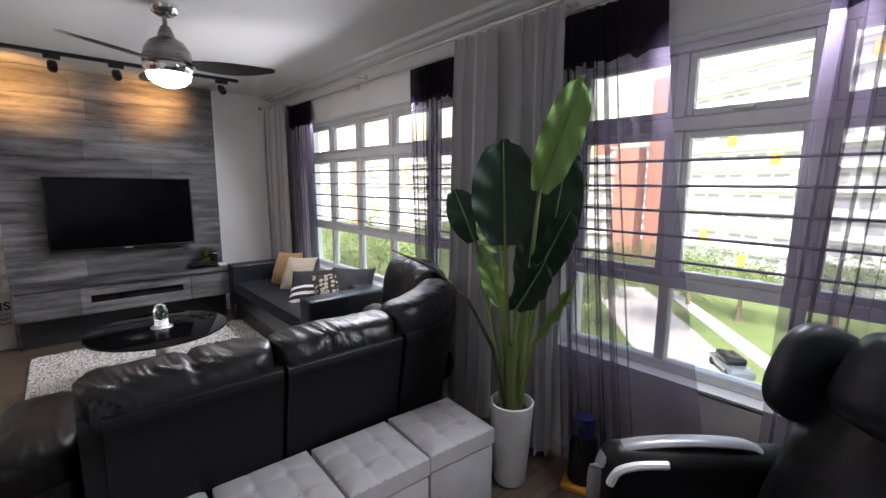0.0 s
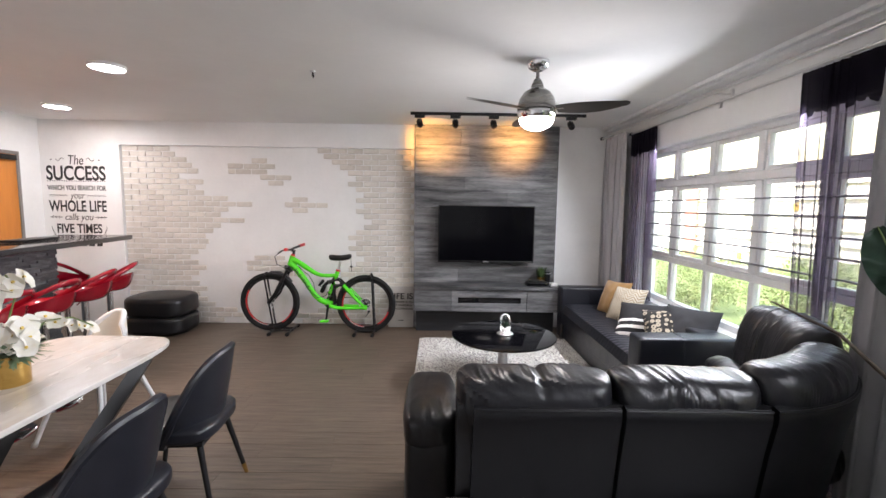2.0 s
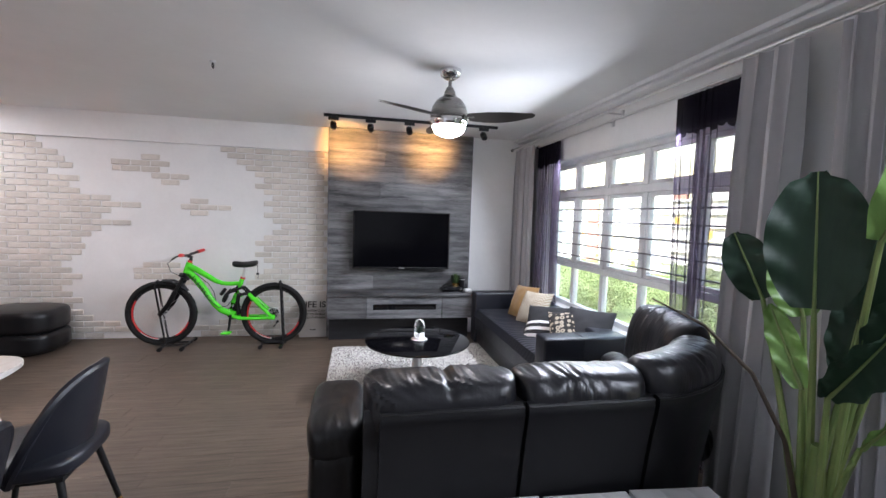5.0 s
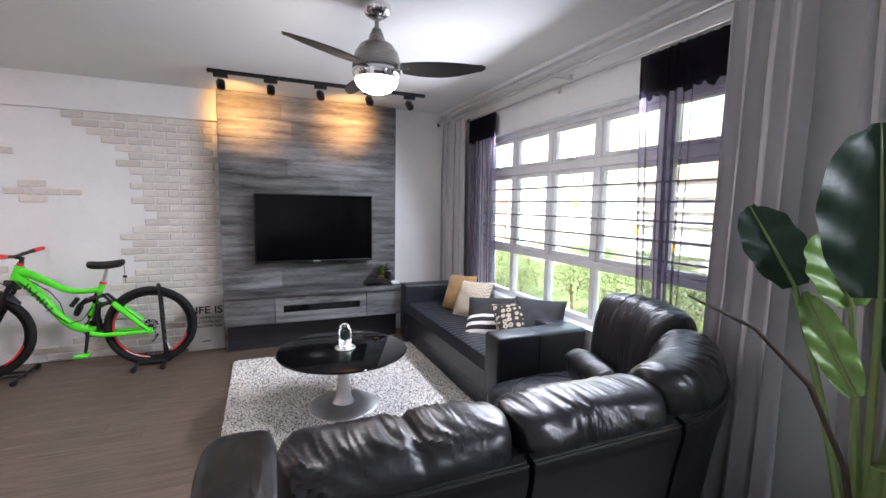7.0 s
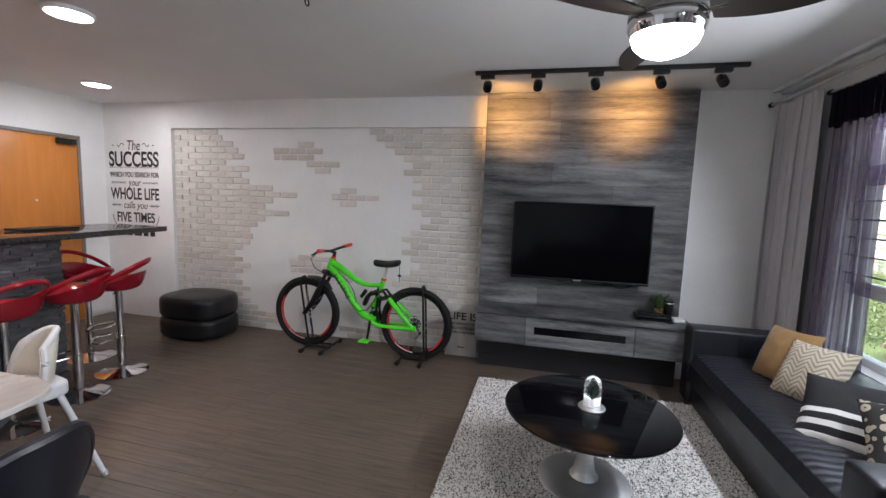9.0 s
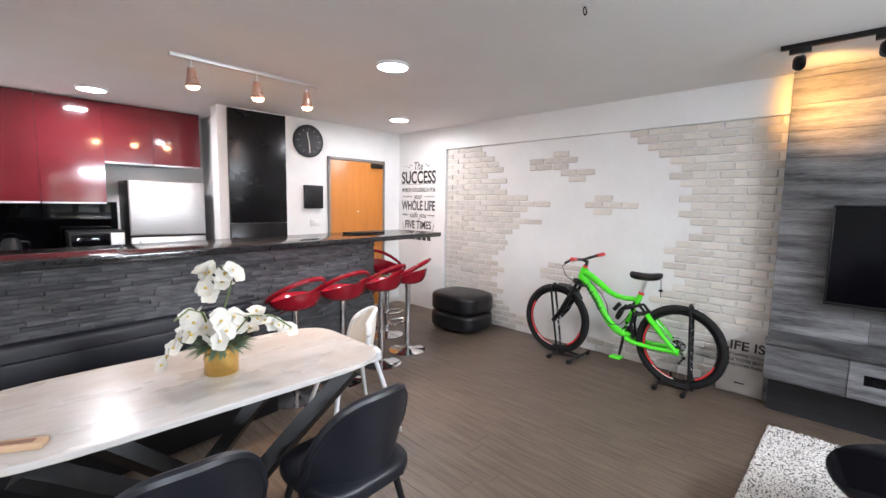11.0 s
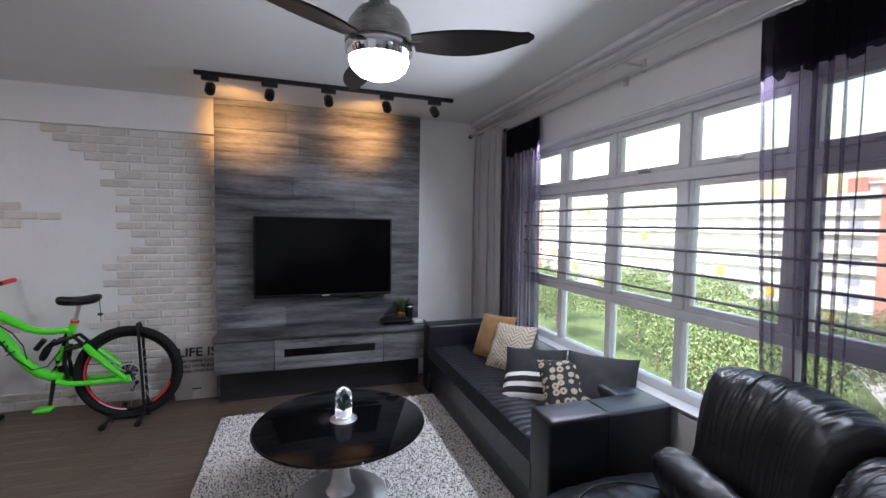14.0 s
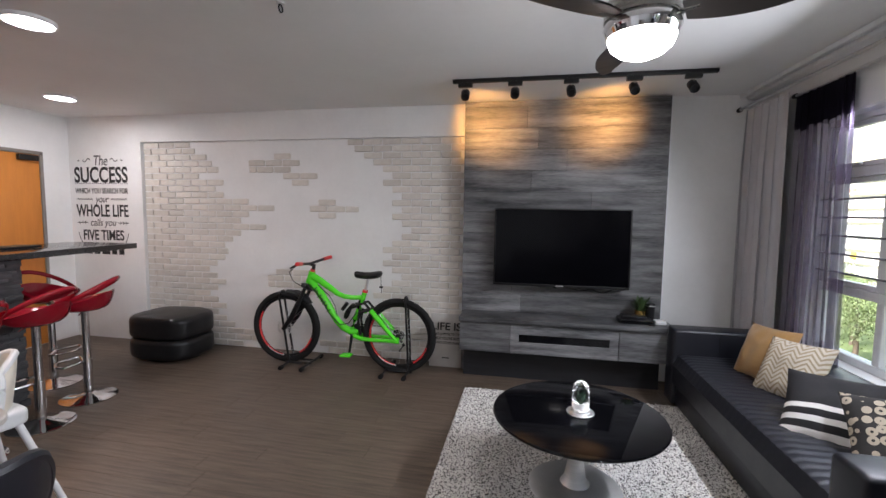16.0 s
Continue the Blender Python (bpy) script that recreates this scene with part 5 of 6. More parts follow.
part("plate", boxed(-.1, -.14, 0, .1, .14, .015, .005), WHITEPLASTIC, tr)
part("rim", boxed(.095, -.14, .012, .105, .14, .03, .003), RED, tr)
kt = thing("kettle", pose(-5.85, 1.12, .90), "dark kettle on the kitchen worktop", "kettle")
part("body", lathe(B(), [(0, 0), (.085, 0), (.09, .02), (.07, .2), (.05, .23), (0, .24)], 28), BLACKMETAL, kt)
part("handle", tube(B(), [(.0, .07, .2), (0, .13, .19), (0, .13, .08), (0, .08, .05)], .011, 8), BLACKPLASTIC, kt)

# ---- breakfast bar ----
BARM = pose(-3.10, 1.0, 0, 0, 0, 7.5)
STONE = mat("dark_split_slate", (0.045, 0.046, 0.05), (0.12, 0.12, 0.125), rough=0.75, scale=9, stretch=(1, 1, 3), bump=0.7, bump_scale=45, per_piece=0.4)
bar = thing("bar_counter", BARM, "breakfast bar clad in dark split stone with a black top", "counter")
part("core", boxed(-.32, -.35, 0, -.03, 2.78, 1.15), BLACKPLASTIC, bar, smooth=False)
part("worktop", boxed(-.62, -.35, 1.155, .09, 3.83, 1.205, .005, 2), mat("black_granite", (0.008, 0.008, 0.009), (0.03, 0.03, 0.032), rough=0.12, scale=60, rough_var=0.05), bar, "polished black granite top")
part("power_box", boxed(-.45, 2.75, 1.206, -.25, 3.2, 1.225, .003), BLACKPLASTIC, bar)
# banquette
bn = thing("banquette_bench", BARM, "long black leather banquette with a padded back", "bench")
part("base", boxed(.06, -.18, .0, .46, 1.38, .30, .01), BLACKPLASTIC, bn)
part("seat", pillow(B(), .50, 1.58, .17, pose(.30, .60, .385), e=.22, n=22, crease=.003, seed=5), LEATHER2, bn)
part("backrest", boxed(.035, -.19, .42, .135, 1.40, .77, .03, 3), LEATHER2, bn)
part("back_panel", boxed(.12, -.10, .47, .155, 1.33, .68, .014, 3), LEATHER2, bn)


# ---- bar stools ----
def bar_stool(m):
    s = thing("bar_stool", m, "red moulded bar stool on a chrome pedestal", "bar stool", "red bar stools")
    part("base_plate", lathe(B(), [(0, 0), (.19, 0), (.192, .008), (.17, .016), (.06, .03), (.03, .05), (0, .05)], 40), CHROME, s)
    part("column", rod(B(), (0, 0, .04), (0, 0, .72), .026, seg=20), CHROME, s)
    part("gas_sleeve", rod(B(), (0, 0, .04), (0, 0, .32), .032, seg=20), CHROME, s)
    part("foot_ring", tube(B(), [(0, -.03, .30)] + [(.15 * math.cos(radians(a)), -.05 + .15 * math.sin(radians(a)), .30) for a in range(-160, -19, 14)] + [(0, -.03, .30)], .009, 8), CHROME, s)

    def shell(u, v):
        a = (u - .5) * math.tau
        r = .21 * (v ** .7)
        back = max(0, math.cos(a)) ** 1.4
        zz = .755 + .03 * v ** 3 + .07 * v ** 6 * (.45 + back)
        return Vector((r * math.sin(a), r * math.cos(a) * .95, zz))
    f_ = grid_sheet(B(), shell, 40, 12)
    grid_sheet(f_, lambda u, v: shell(u, v) + Vector((0, 0, -.016 - .02 * (1 - v))), 40, 12)
    part("seat_shell", f_, RED, s)
    loop = []
    for k in range(41):
        a = radians(-118 + 236 * k / 40)
        loop.append((.215 * math.sin(a), .22 * math.cos(a) + .01, .79 + .19 * max(0, math.cos(a * .75)) ** 1.3))
    part("back_hoop", tube(B(), loop, .018, 10, flat=.6), RED, s, "open red back hoop")
    part("lever", tube(B(), [(.03, 0, .73), (.12, .02, .725), (.15, .02, .715)], .005, 6), CHROME, s)
    return s


st0 = bar_stool(pose(-3.19, 4.00, 0, 0, 0, -60))
for x, y, rz in ((-3.07, 3.56, -78), (-2.99, 3.08, -86), (-2.93, 2.62, -80), (-3.76, 4.17, 100)):
    copy_thing(st0, pose(x, y, 0, 0, 0, rz))

# ---- dining table ----
dt = thing("dining_table", pose(-1.97, 1.69, 0), "cream marble dining table with rounded corners and crossed black legs", "dining table")


def table_outline(s=1.0):
    pts = []
    for k in range(72):
        a = k * math.tau / 72
        c, q = math.cos(a), math.sin(a)
        n_ = 5.5
        pts.append((.40 * s * math.copysign(abs(c) ** (2 / n_), c), (.80 - .4 + .4 * s) * math.copysign(abs(q) ** (2 / n_), q)))
    return pts


tb = B()
rings = [[tb.verts.new((x, y, zz)) for x, y in table_outline(s)] for s, zz in ((.985, .722), (1.0, .727), (1.0, .745), (.99, .75))]
for a, b in zip(rings, rings[1:]):
    for k in range(72):
        tb.faces.new((a[k], a[(k + 1) % 72], b[(k + 1) % 72], b[k]))
tb.faces.new(rings[0][::-1])
tb.faces.new(rings[-1])
part("tabletop", tb, MARBLE, dt, "glossy cream marble top with brown veins")
for sx in (-1, 1):
    for sy in (-1, 1):
        part("leg", tube(B(), [(sx * .27, sy * .62, .678), (sx * .22, sy * .30, .40), (sx * .16, -sy * .14, .0)], .056, 4, flat=.7), BLACKMETAL, dt)
part("top_frame", boxed(-.29, -.64, .695, .29, .64, .7215, .006), BLACKMETAL, dt)
part("stretcher", boxed(-.20, -.02, .14, .20, .02, .19, .006), BLACKMETAL, dt)

vs_ = thing("orchid_arrangement", pose(-1.94, 1.76, .751), "white artificial orchids in a gold cylinder vase", "flower arrangement")
part("vase", lathe(B(), [(0, 0), (.072, 0), (.074, .004), (.074, .14), (.07, .14), (.068, .12), (0, .12)], 40), GOLD, vs_, "shiny gold cylinder vase")
rg = random.Random(21)
PETAL = mat("white_orchid_petal", (0.82, 0.80, 0.76), (0.78, 0.74, 0.62), rough=0.6, scale=30)
FERN = mat("grey_green_fern", (0.12, 0.19, 0.10), (0.20, 0.26, 0.16), rough=0.7, scale=20)
YELLOW = mat("yellow_throat", (0.7, 0.5, 0.1), rough=0.6)


def orchid(c, aim, s):
    q = Vector(aim).to_track_quat("Z", "Y").to_matrix().to_4x4()
    f_ = B()
    for k in range(5):
        a = k * math.tau / 5 + .3
        w = 1.25 if k in (1, 4) else .9
        leaf_blade(f_, (0, 0, 0), (s * math.cos(a), s * math.sin(a), s * .22), s * w * 1.05, .0, 6, cup=.25)
    bmesh.ops.transform(f_, matrix=Matrix.Translation(c) @ q, verts=f_.verts)
    fl = part("flower", f_, PETAL, vs_, "white orchid flower")
    g_ = lathe(B(), [(0, 0), (s * .12, s * .08), (s * .15, s * .25), (s * .05, s * .3), (0, s * .28)], 10)
    bmesh.ops.transform(g_, matrix=Matrix.Translation(c) @ q, verts=g_.verts)
    part("flower_centre", g_, YELLOW, fl)


for stem in (((0, 0, .12), (.0, .02, .30), (.02, .05, .43), (.02, .0, .50)), ((.02, 0, .12), (.09, .10, .27), (.14, .19, .26), (.18, .26, .2)), ((-.02, 0, .12), (-.07, -.12, .22), (-.06, -.19, .14), (-.03, -.23, .07)), ((0, -.02, .12), (.02, -.08, .30), (.05, -.14, .33), (.06, -.2, .29))):
    part("stem", tube(B(), stem, .004, 6), STALK, vs_)
cl = []
for k in range(16):
    cl.append(((rg.uniform(-.06, .06), rg.uniform(-.06, .07), rg.uniform(.36, .50)), .046))
for k in range(32):
    a = rg.uniform(0, 6.28)
    r = rg.uniform(.04, .14)
    cl.append(((r * math.cos(a), r * math.sin(a) * 1.2, rg.uniform(.17, .28)), .046))
for k in range(7):
    cl.append(((.09 + .014 * k, .11 + .024 * k, .26 - .012 * k), .04))
for k in range(5):
    cl.append(((-.07 + .01 * k, -.13 - .025 * k, .2 - .03 * k), .04))
for c, s in cl:
    orchid(Vector(c), (c[0] + rg.uniform(-.1, .3), c[1] + rg.uniform(-.3, .1), .15 + rg.uniform(-.1, .1)), s)
f = B()
for k in range(260):
    a, r, zz = rg.uniform(0, 6.28), rg.uniform(.03, .17), rg.uniform(.11, .24)
    leaf_blade(f, (.03 * math.cos(a), .03 * math.sin(a), .13), (r * math.cos(a), r * math.sin(a), zz), .02, .03, 3)
tagged(part("fern", f, FERN, vs_, "dusty green filler leaves"), kind="stuff")
nb = thing("wooden_block", pose(-1.72, 1.06, .751, 0, 0, 62), "pale wooden block with red print on the table", "block")
part("block", boxed(-.085, -.025, 0, .085, .025, .022, .003), mat("pale_wood", (.62, .42, .27), (.5, .33, .2), rough=.6, scale=5, stretch=(.5, 5, 5)), nb)
part("mark", boxed(-.06, -.014, .0222, .06, .010, .0232), mat("brown_print", (.22, .10, .06), (.3, .16, .1), rough=.6, scale=60), nb)


# ---- dining chairs ----
def dining_chair(m):
    """Faces its own -x."""
    c = thing("dining_chair", m, "black leather dining chair with gold tipped legs", "chair", "chairs at the dining table")
    part("seat", pillow(B(), .45, .45, .10, pose(0, 0, .45), e=.5, n=20, crease=.002, seed=3), LEATHER2, c)

    def back(u, v, off=0.0):
        a = (u - .5) * 2
        w = .165 + .070 * math.sin(math.pi * min(1, v * .72 + .14))
        wrap = .17 * abs(a) ** 2.2 * (1 - v * .5)
        z_ = .40 + (.425 - .10 * abs(a) ** 3.2) * v
        return Vector((.17 + .07 * v - wrap + off, a * w, z_))
    f_ = grid_sheet(B(), lambda u, v: back(u, v, .018), 20, 16)
    grid_sheet(f_, lambda u, v: back(u, v, -.022), 20, 16)
    n_ = 20
    edge = [back(0, j / 16, 0) for j in range(17)] + [back(i / n_, 1, 0) for i in range(1, n_ + 1)] + [back(1, j / 16, 0) for j in range(15, -1, -1)]
    part("backrest", f_, LEATHER2, c)
    part("piping", tube(B(), edge, .0205, 8), LEATHER2, c)
    part("apron", boxed(-.18, -.18, .385, .18, .18, .41, .005), BLACKMETAL, c)
    for sx, sy in ((-1, -1), (-1, 1), (1, -1), (1, 1)):
        p0, p1 = Vector((sx * .15, sy * .15, .40)), Vector((sx * .235, sy * .215, 0))
        lg = part("leg", rod(B(), p0, p0.lerp(p1, .84), .016, .012, 14), BLACKMETAL, c)
        part("leg_tip", rod(B(), p0.lerp(p1, .84), p1, .0125, .0105, 14), GOLD, lg, "gold metal leg tip")
    return c


dc = dining_chair(pose(-1.34, 2.04, 0, 0, 0, 4))
copy_thing(dc, pose(-1.32, 1.41, 0, 0, 0, -3))

# ---- high chair ----
hc = thing("high_chair", pose(-2.285, 2.70, 0, 0, 0, 80), "white plastic child's high chair with a cream cover", "high chair")


def hback(u, v, off=0.0):
    a = (u - .5) * 2
    return Vector((.13 + .05 * v - .10 * abs(a) ** 2 + off, a * (.155 - .055 * v ** 4), .50 + (.31 - .07 * abs(a) ** 2.5) * v))


f = grid_sheet(B(), lambda u, v: hback(u, v, .012), 18, 12)
grid_sheet(f, lambda u, v: hback(u, v, -.02), 18, 12)
part("backrest", f, CREAM, hc, "cream padded back")
part("back_edge", tube(B(), [hback(0, j / 12) for j in range(13)] + [hback(i / 18, 1) for i in range(1, 19)] + [hback(1, j / 12) for j in range(11, -1, -1)], .017, 8), WHITEPLASTIC, hc)
part("seat", pillow(B(), .34, .34, .09, pose(0, 0, .52), e=.35, n=12), WHITEPLASTIC, hc)
part("tray", boxed(-.30, -.2, .60, -.12, .2, .625, .012, 3), WHITEPLASTIC, hc)
for sx, sy in ((-1, -1), (-1, 1), (1, -1), (1, 1)):
    lg = part("leg", rod(B(), (sx * .12, sy * .12, .5), (sx * .24, sy * .26, .01), .016, .014, 14), WHITEPLASTIC, hc)
    part("foot_cap", rod(B(), (sx * .238, sy * .258, .025), (sx * .243, sy * .263, 0), .018, seg=14), STEEL, lg)

# ---- ceiling fittings ----
LEDGLOW = glow("lit_diffuser", (1.0, 0.97, 0.92), 6.0)
for x, y in ((-2.51, 3.23), (-4.10, 4.62), (-5.25, 1.75)):
    d_ = thing("ceiling_downlight", pose(x, y, CEIL_Z), "round white surface downlight switched on", "ceiling light", "round ceiling lights")
    part("housing", lathe(B(), [(0, -.001), (.125, -.001), (.125, -.022), (.118, -.026), (.112, -.024), (.112, -.012), (0, -.012)], 40), WHITEPLASTIC, d_)
    part("diffuser", lathe(B(), [(0, -.0165), (.111, -.0165), (.111, -.014), (0, -.014)], 40), LEDGLOW, d_)
hk = thing("ceiling_hook", pose(-.98, 3.28, CEIL_Z), "small metal hook in the ceiling", "hook")
part("plate", lathe(B(), [(0, -.001), (.022, -.001), (.02, -.008), (0, -.01)], 20), STEEL, hk)
part("loop", tube(B(), [(.0, .018 * math.sin(a * .31), -.03 - .018 * math.cos(a * .31)) for a in range(21)], .004, 6), BLACKMETAL, hk)
COPPER = mat("brushed_copper", (0.75, 0.52, 0.42), (0.66, 0.44, 0.35), rough=0.3, metal=1.0, scale=6, stretch=(1, 1, 14))
t2 = thing("bar_track_light", pose(0, 0, CEIL_Z), "silver track with three lit spotlights above the bar", "track light")
part("rail", boxed(-3.51, 1.98, -.03, -3.46, 3.14, -.001, .003), STEEL, t2)
for y in (2.12, 2.60, 3.04):
    h_ = part("spotlight", rod(B(), (-3.485, y, -.03), (-3.485, y, -.075), .008), STEEL, t2)
    part("knuckle", rod(B(), (-3.50, y, -.08), (-3.47, y, -.08), .016), STEEL, h_)
    cn = lathe(B(), [(0, .0), (.022, 0), (.03, -.02), (.034, -.06), (.052, -.13), (.048, -.13), (.03, -.07), (0, -.065)], 28)
    bmesh.ops.transform(cn, matrix=Matrix.Translation((-3.485, y, -.082)) @ pose(0, 0, 0, 6, 8, 0), verts=cn.verts)
    part("shade", cn, COPPER, h_, "conical copper shade")
    bb = lathe(B(), [(0, -.085), (.03, -.09), (.044, -.125), (.036, -.148), (0, -.156)], 20)
    bmesh.ops.transform(bb, matrix=Matrix.Translation((-3.485, y, -.082)) @ pose(0, 0, 0, 6, 8, 0), verts=bb.verts)
    part("bulb", bb, glow("warm_bulb", (1.0, 0.50, 0.22), 26.0) if y < 2.2 else bpy.data.materials["warm_bulb"], h_, "glowing warm bulb")
    spot_lamp("bar_spot_beam", (-3.46, y - .03, 2.36), (-3.2, y - .1, 1.0), 9, (1.0, .72, .5), 80, .8, .03)

# ---- pale hanging on the wall end ----
wh = thing("wall_hanging", pose(-1.95, .80, 0), "pale cloth hanging flat on the wall", "wall hanging")
part("cloth", grid_sheet(B(), lambda u, v: Vector((-.30 + .6 * u, .012 + .008 * math.sin(u * 30), 1.0 + 1.05 * v)), 40, 8), mat("pale_cloth", (.62, .62, .6), rough=.9, scale=6), wh)
part("bar", rod(B(), (-.33, .012, 2.06), (.33, .012, 2.06), .01), BLACKMETAL, wh)


# ---- massage chair by the second window ----
def eased(pts, n=6):
    """A smooth line through the points."""
    pts = [Vector(p) for p in pts]
    out = []
    for i in range(len(pts) - 1):
        a, b, c, d = pts[max(i - 1, 0)], pts[i], pts[i + 1], pts[min(i + 2, len(pts) - 1)]
        for k in range(n):
            t = k / n
            out.append(.5 * (2 * b + (c - a) * t + (2 * a - 5 * b + 4 * c - d) * t * t + (3 * b - 3 * c + d - a) * t ** 3))
    return out + [pts[-1]]



mc = thing("massage_chair", pose(1.56, -.03, 0, 0, 0, 46), "black massage chair with silver trimmed arms", "massage chair")
SILVER = mat("silver_grey_trim", (0.32, 0.32, 0.34), (0.26, 0.26, 0.28), rough=0.35, metal=0.3, scale=6)
part("base", boxed(-.26, -.40, .0, .26, .26, .22, .05, 3), BLACKPLASTIC, mc)
part("seat", pillow(B(), .48, .52, .24, pose(0, .06, .34, 6, 0, 0), e=.4, n=16, crease=.008, seed=2), CREASED, mc)
part("backrest", pillow(B(), .54, .26, .80, pose(0, -.28, .66, 22, 0, 0), e=.45, n=22, crease=.008, seed=4), CREASED, mc)
part("headrest", pillow(B(), .40, .20, .30, pose(0, -.33, .98, 24, 0, 0), e=.5, n=20, crease=.008, seed=6), CREASED, mc, "padded leather head pillow")
for sx in (-1, 1):
    part("shoulder_wing", pillow(B(), .10, .34, .34, pose(sx * .26, -.26, .93, 20, 0, sx * 8), e=.7, n=18, crease=.002, seed=8), LEATHER2, mc, "curved black shoulder wing")
    sd_ = part("arm", boxed(-.07, -.34, .18, .07, .40, .62, .066, 6, m=pose(sx * .34, 0, 0)), BLACKPLASTIC, mc)
    part("arm_trim", tube(B(), eased([(sx * .34, .405, .36), (sx * .34, .405, .52), (sx * .34, .34, .60), (sx * .34, .14, .632), (sx * .34, -.10, .628), (sx * .34, -.20, .585), (sx * .34, -.34, .58)]), .016, 10, flat=2.2), SILVER, sd_, "silver grey arm trim")
    part("arm_inlay", tube(B(), eased([(sx * .275, .385, .50), (sx * .268, .36, .555), (sx * .268, .29, .578), (sx * .27, .19, .582)]), .015, 8), WHITEPLASTIC, sd_, "white inlay on the arm")
part("leg_rest", pillow(B(), .50, .30, .32, pose(0, .36, .26, -35, 0, 0), e=.4, n=16, crease=.003, seed=12), LEATHER2, mc)
for sx in (-1, 1):
    part("calf_pad", pillow(B(), .10, .26, .24, pose(sx * .19, .40, .34, -35, 0, 0), e=.5, n=12), LEATHER, mc)

# ---- cleaner by the window ----
vc = thing("handheld_vacuum", pose(2.02, .84, 0, 0, 0, 20), "black and violet handheld vacuum on an orange stand", "vacuum cleaner")
VIOLET = mat("violet_plastic", (0.025, 0.022, 0.11), (0.02, 0.018, 0.09), rough=0.3, scale=6)
part("stand", boxed(-.10, -.09, 0, .10, .09, .03, .008), mat("orange_plastic", (.55, .25, .03), rough=.4), vc)
part("body", lathe(B(), [(0, .03), (.07, .03), (.075, .06), (.07, .24), (.05, .28), (0, .29)], 28), BLACKPLASTIC, vc)
part("dust_cup", lathe(B(), [(.0, .28), (.052, .28), (.056, .30), (.05, .38), (0, .39)], 28), VIOLET, vc, "violet dust cup")
part("handle", tube(B(), [(-.05, 0, .36), (-.12, 0, .37), (-.15, 0, .30), (-.08, 0, .22)], .013, 8), BLACKPLASTIC, vc)


# ---- outside ----
GZ = -13.0
GRASS = mat("lawn", (0.06, 0.09, 0.022), (0.09, 0.12, 0.035), rough=0.95, scale=0.3, bump=0.3, bump_scale=4)
gr = struct("ground", boxed(-400, -600, GZ - 1, 900, 700, GZ), GRASS, "grassy ground far below the windows", "ground", smooth=False)
ASPH = mat("asphalt", (0.055, 0.055, 0.057), (0.075, 0.075, 0.075), rough=0.9, scale=0.6, bump=0.2, bump_scale=20)
PAVE = mat("pale_paving", (0.40, 0.38, 0.35), (0.33, 0.31, 0.29), rough=0.9, scale=0.5)
struct("road", boxed(13, -300, GZ, 20, 300, GZ + .02), ASPH, "grey asphalt road below the block", "road", smooth=False)
struct("pavement", boxed(21, -300, GZ, 23.2, 300, GZ + .14), PAVE, "pale concrete footpath beside the road", "pavement", smooth=False)
bend = pose(39.4, 12.7, GZ, 0, 0, 37.5)
struct("road", boxed(-28, -3.6, 0, 26, 3.6, .05, m=bend), PAVE, "pale concrete service road crossing the lawn", "road", smooth=False)
struct("pavement", boxed(-28, -7.4, 0, 26, -5.6, .14, m=bend), PAVE, "pale footpath beside the service road", "pavement", smooth=False)
struct("pavement", boxed(10.6, -300, GZ, 12.9, 300, GZ + .14), PAVE, "pale concrete footpath beside the road", "pavement", smooth=False)

CREAMW = mat("cream_facade_paint", (0.66, 0.62, 0.56), (0.58, 0.55, 0.5), rough=0.85, scale=0.4)
WHITEW = mat("white_facade_paint", (0.74, 0.74, 0.73), (0.66, 0.66, 0.65), rough=0.85, scale=0.4)
RUST = mat("terracotta_facade_paint", (0.50, 0.24, 0.17), (0.45, 0.21, 0.15), rough=0.85, scale=0.4)
OCHRE = mat("ochre_facade_paint", (0.65, 0.42, 0.06), (0.6, 0.38, 0.05), rough=0.85, scale=0.4)
DARKGL = mat("dark_window_glass", (0.28, 0.29, 0.31), (0.36, 0.37, 0.39), rough=0.3, scale=1)


def block(m, wide, floors, body_mat, accent, label, bays, shift):
    """An apartment slab whose long front faces its own -x."""
    b_ = thing("apartment_building", m, label, "building")
    h = floors * 2.8
    part("wall", boxed(0, -wide / 2, 0, 11, wide / 2, h), body_mat, b_, smooth=False)
    part("roof", boxed(-.5, -wide / 2 - .5, h, 11.5, wide / 2 + .5, h + .5, .05, 1), WHITEW, b_)
    part("water_tank_room", boxed(3, -wide / 8, h + .5, 8, wide / 8, h + 3.2), body_mat, b_, smooth=False)
    for e in (-1, 1):
        part("stair_tower", boxed(-.8, e * wide / 2 - 2, 0, 4, e * wide / 2 + 2, h + 1.6), accent, b_, smooth=False)
    wm = bpy.data.meshes.new("window")
    f_ = boxed(-.05, -.9, -.65, .12, .9, .65)
    f_.to_mesh(wm)
    f_.free()
    wm.materials.append(DARKGL)
    lm = bpy.data.meshes.new("ledge")
    f_ = boxed(-.55, -wide / 2 + 2, -.12, .0, wide / 2 - 2, .12)
    f_.to_mesh(lm)
    f_.free()
    lm.materials.append(WHITEW)
    am = bpy.data.meshes.new("bay_panel")
    f_ = boxed(-.35, -.55, -.75, .0, .55, .75)
    f_.to_mesh(am)
    f_.free()
    am.materials.append(OCHRE)
    step = (wide - 6) / bays
    for k in range(floors):
        o = new("ledge", lm)
        o.parent, o.location = b_, (0, 0, k * 2.8 + .1)
        for i in range(bays):
            y = -wide / 2 + 3 + step * (i + .5)
            o = new("window", wm)
            o.parent, o.location = b_, (0, y + (.5 if (i + k * shift) % 2 else -.3), k * 2.8 + 1.6)
            if (i * 3 + k * 5) % 11 == 0:
                o = new("bay_panel", am)
                o.parent, o.location = b_, (0, y + step * .45, k * 2.8 + 1.4)
    return b_


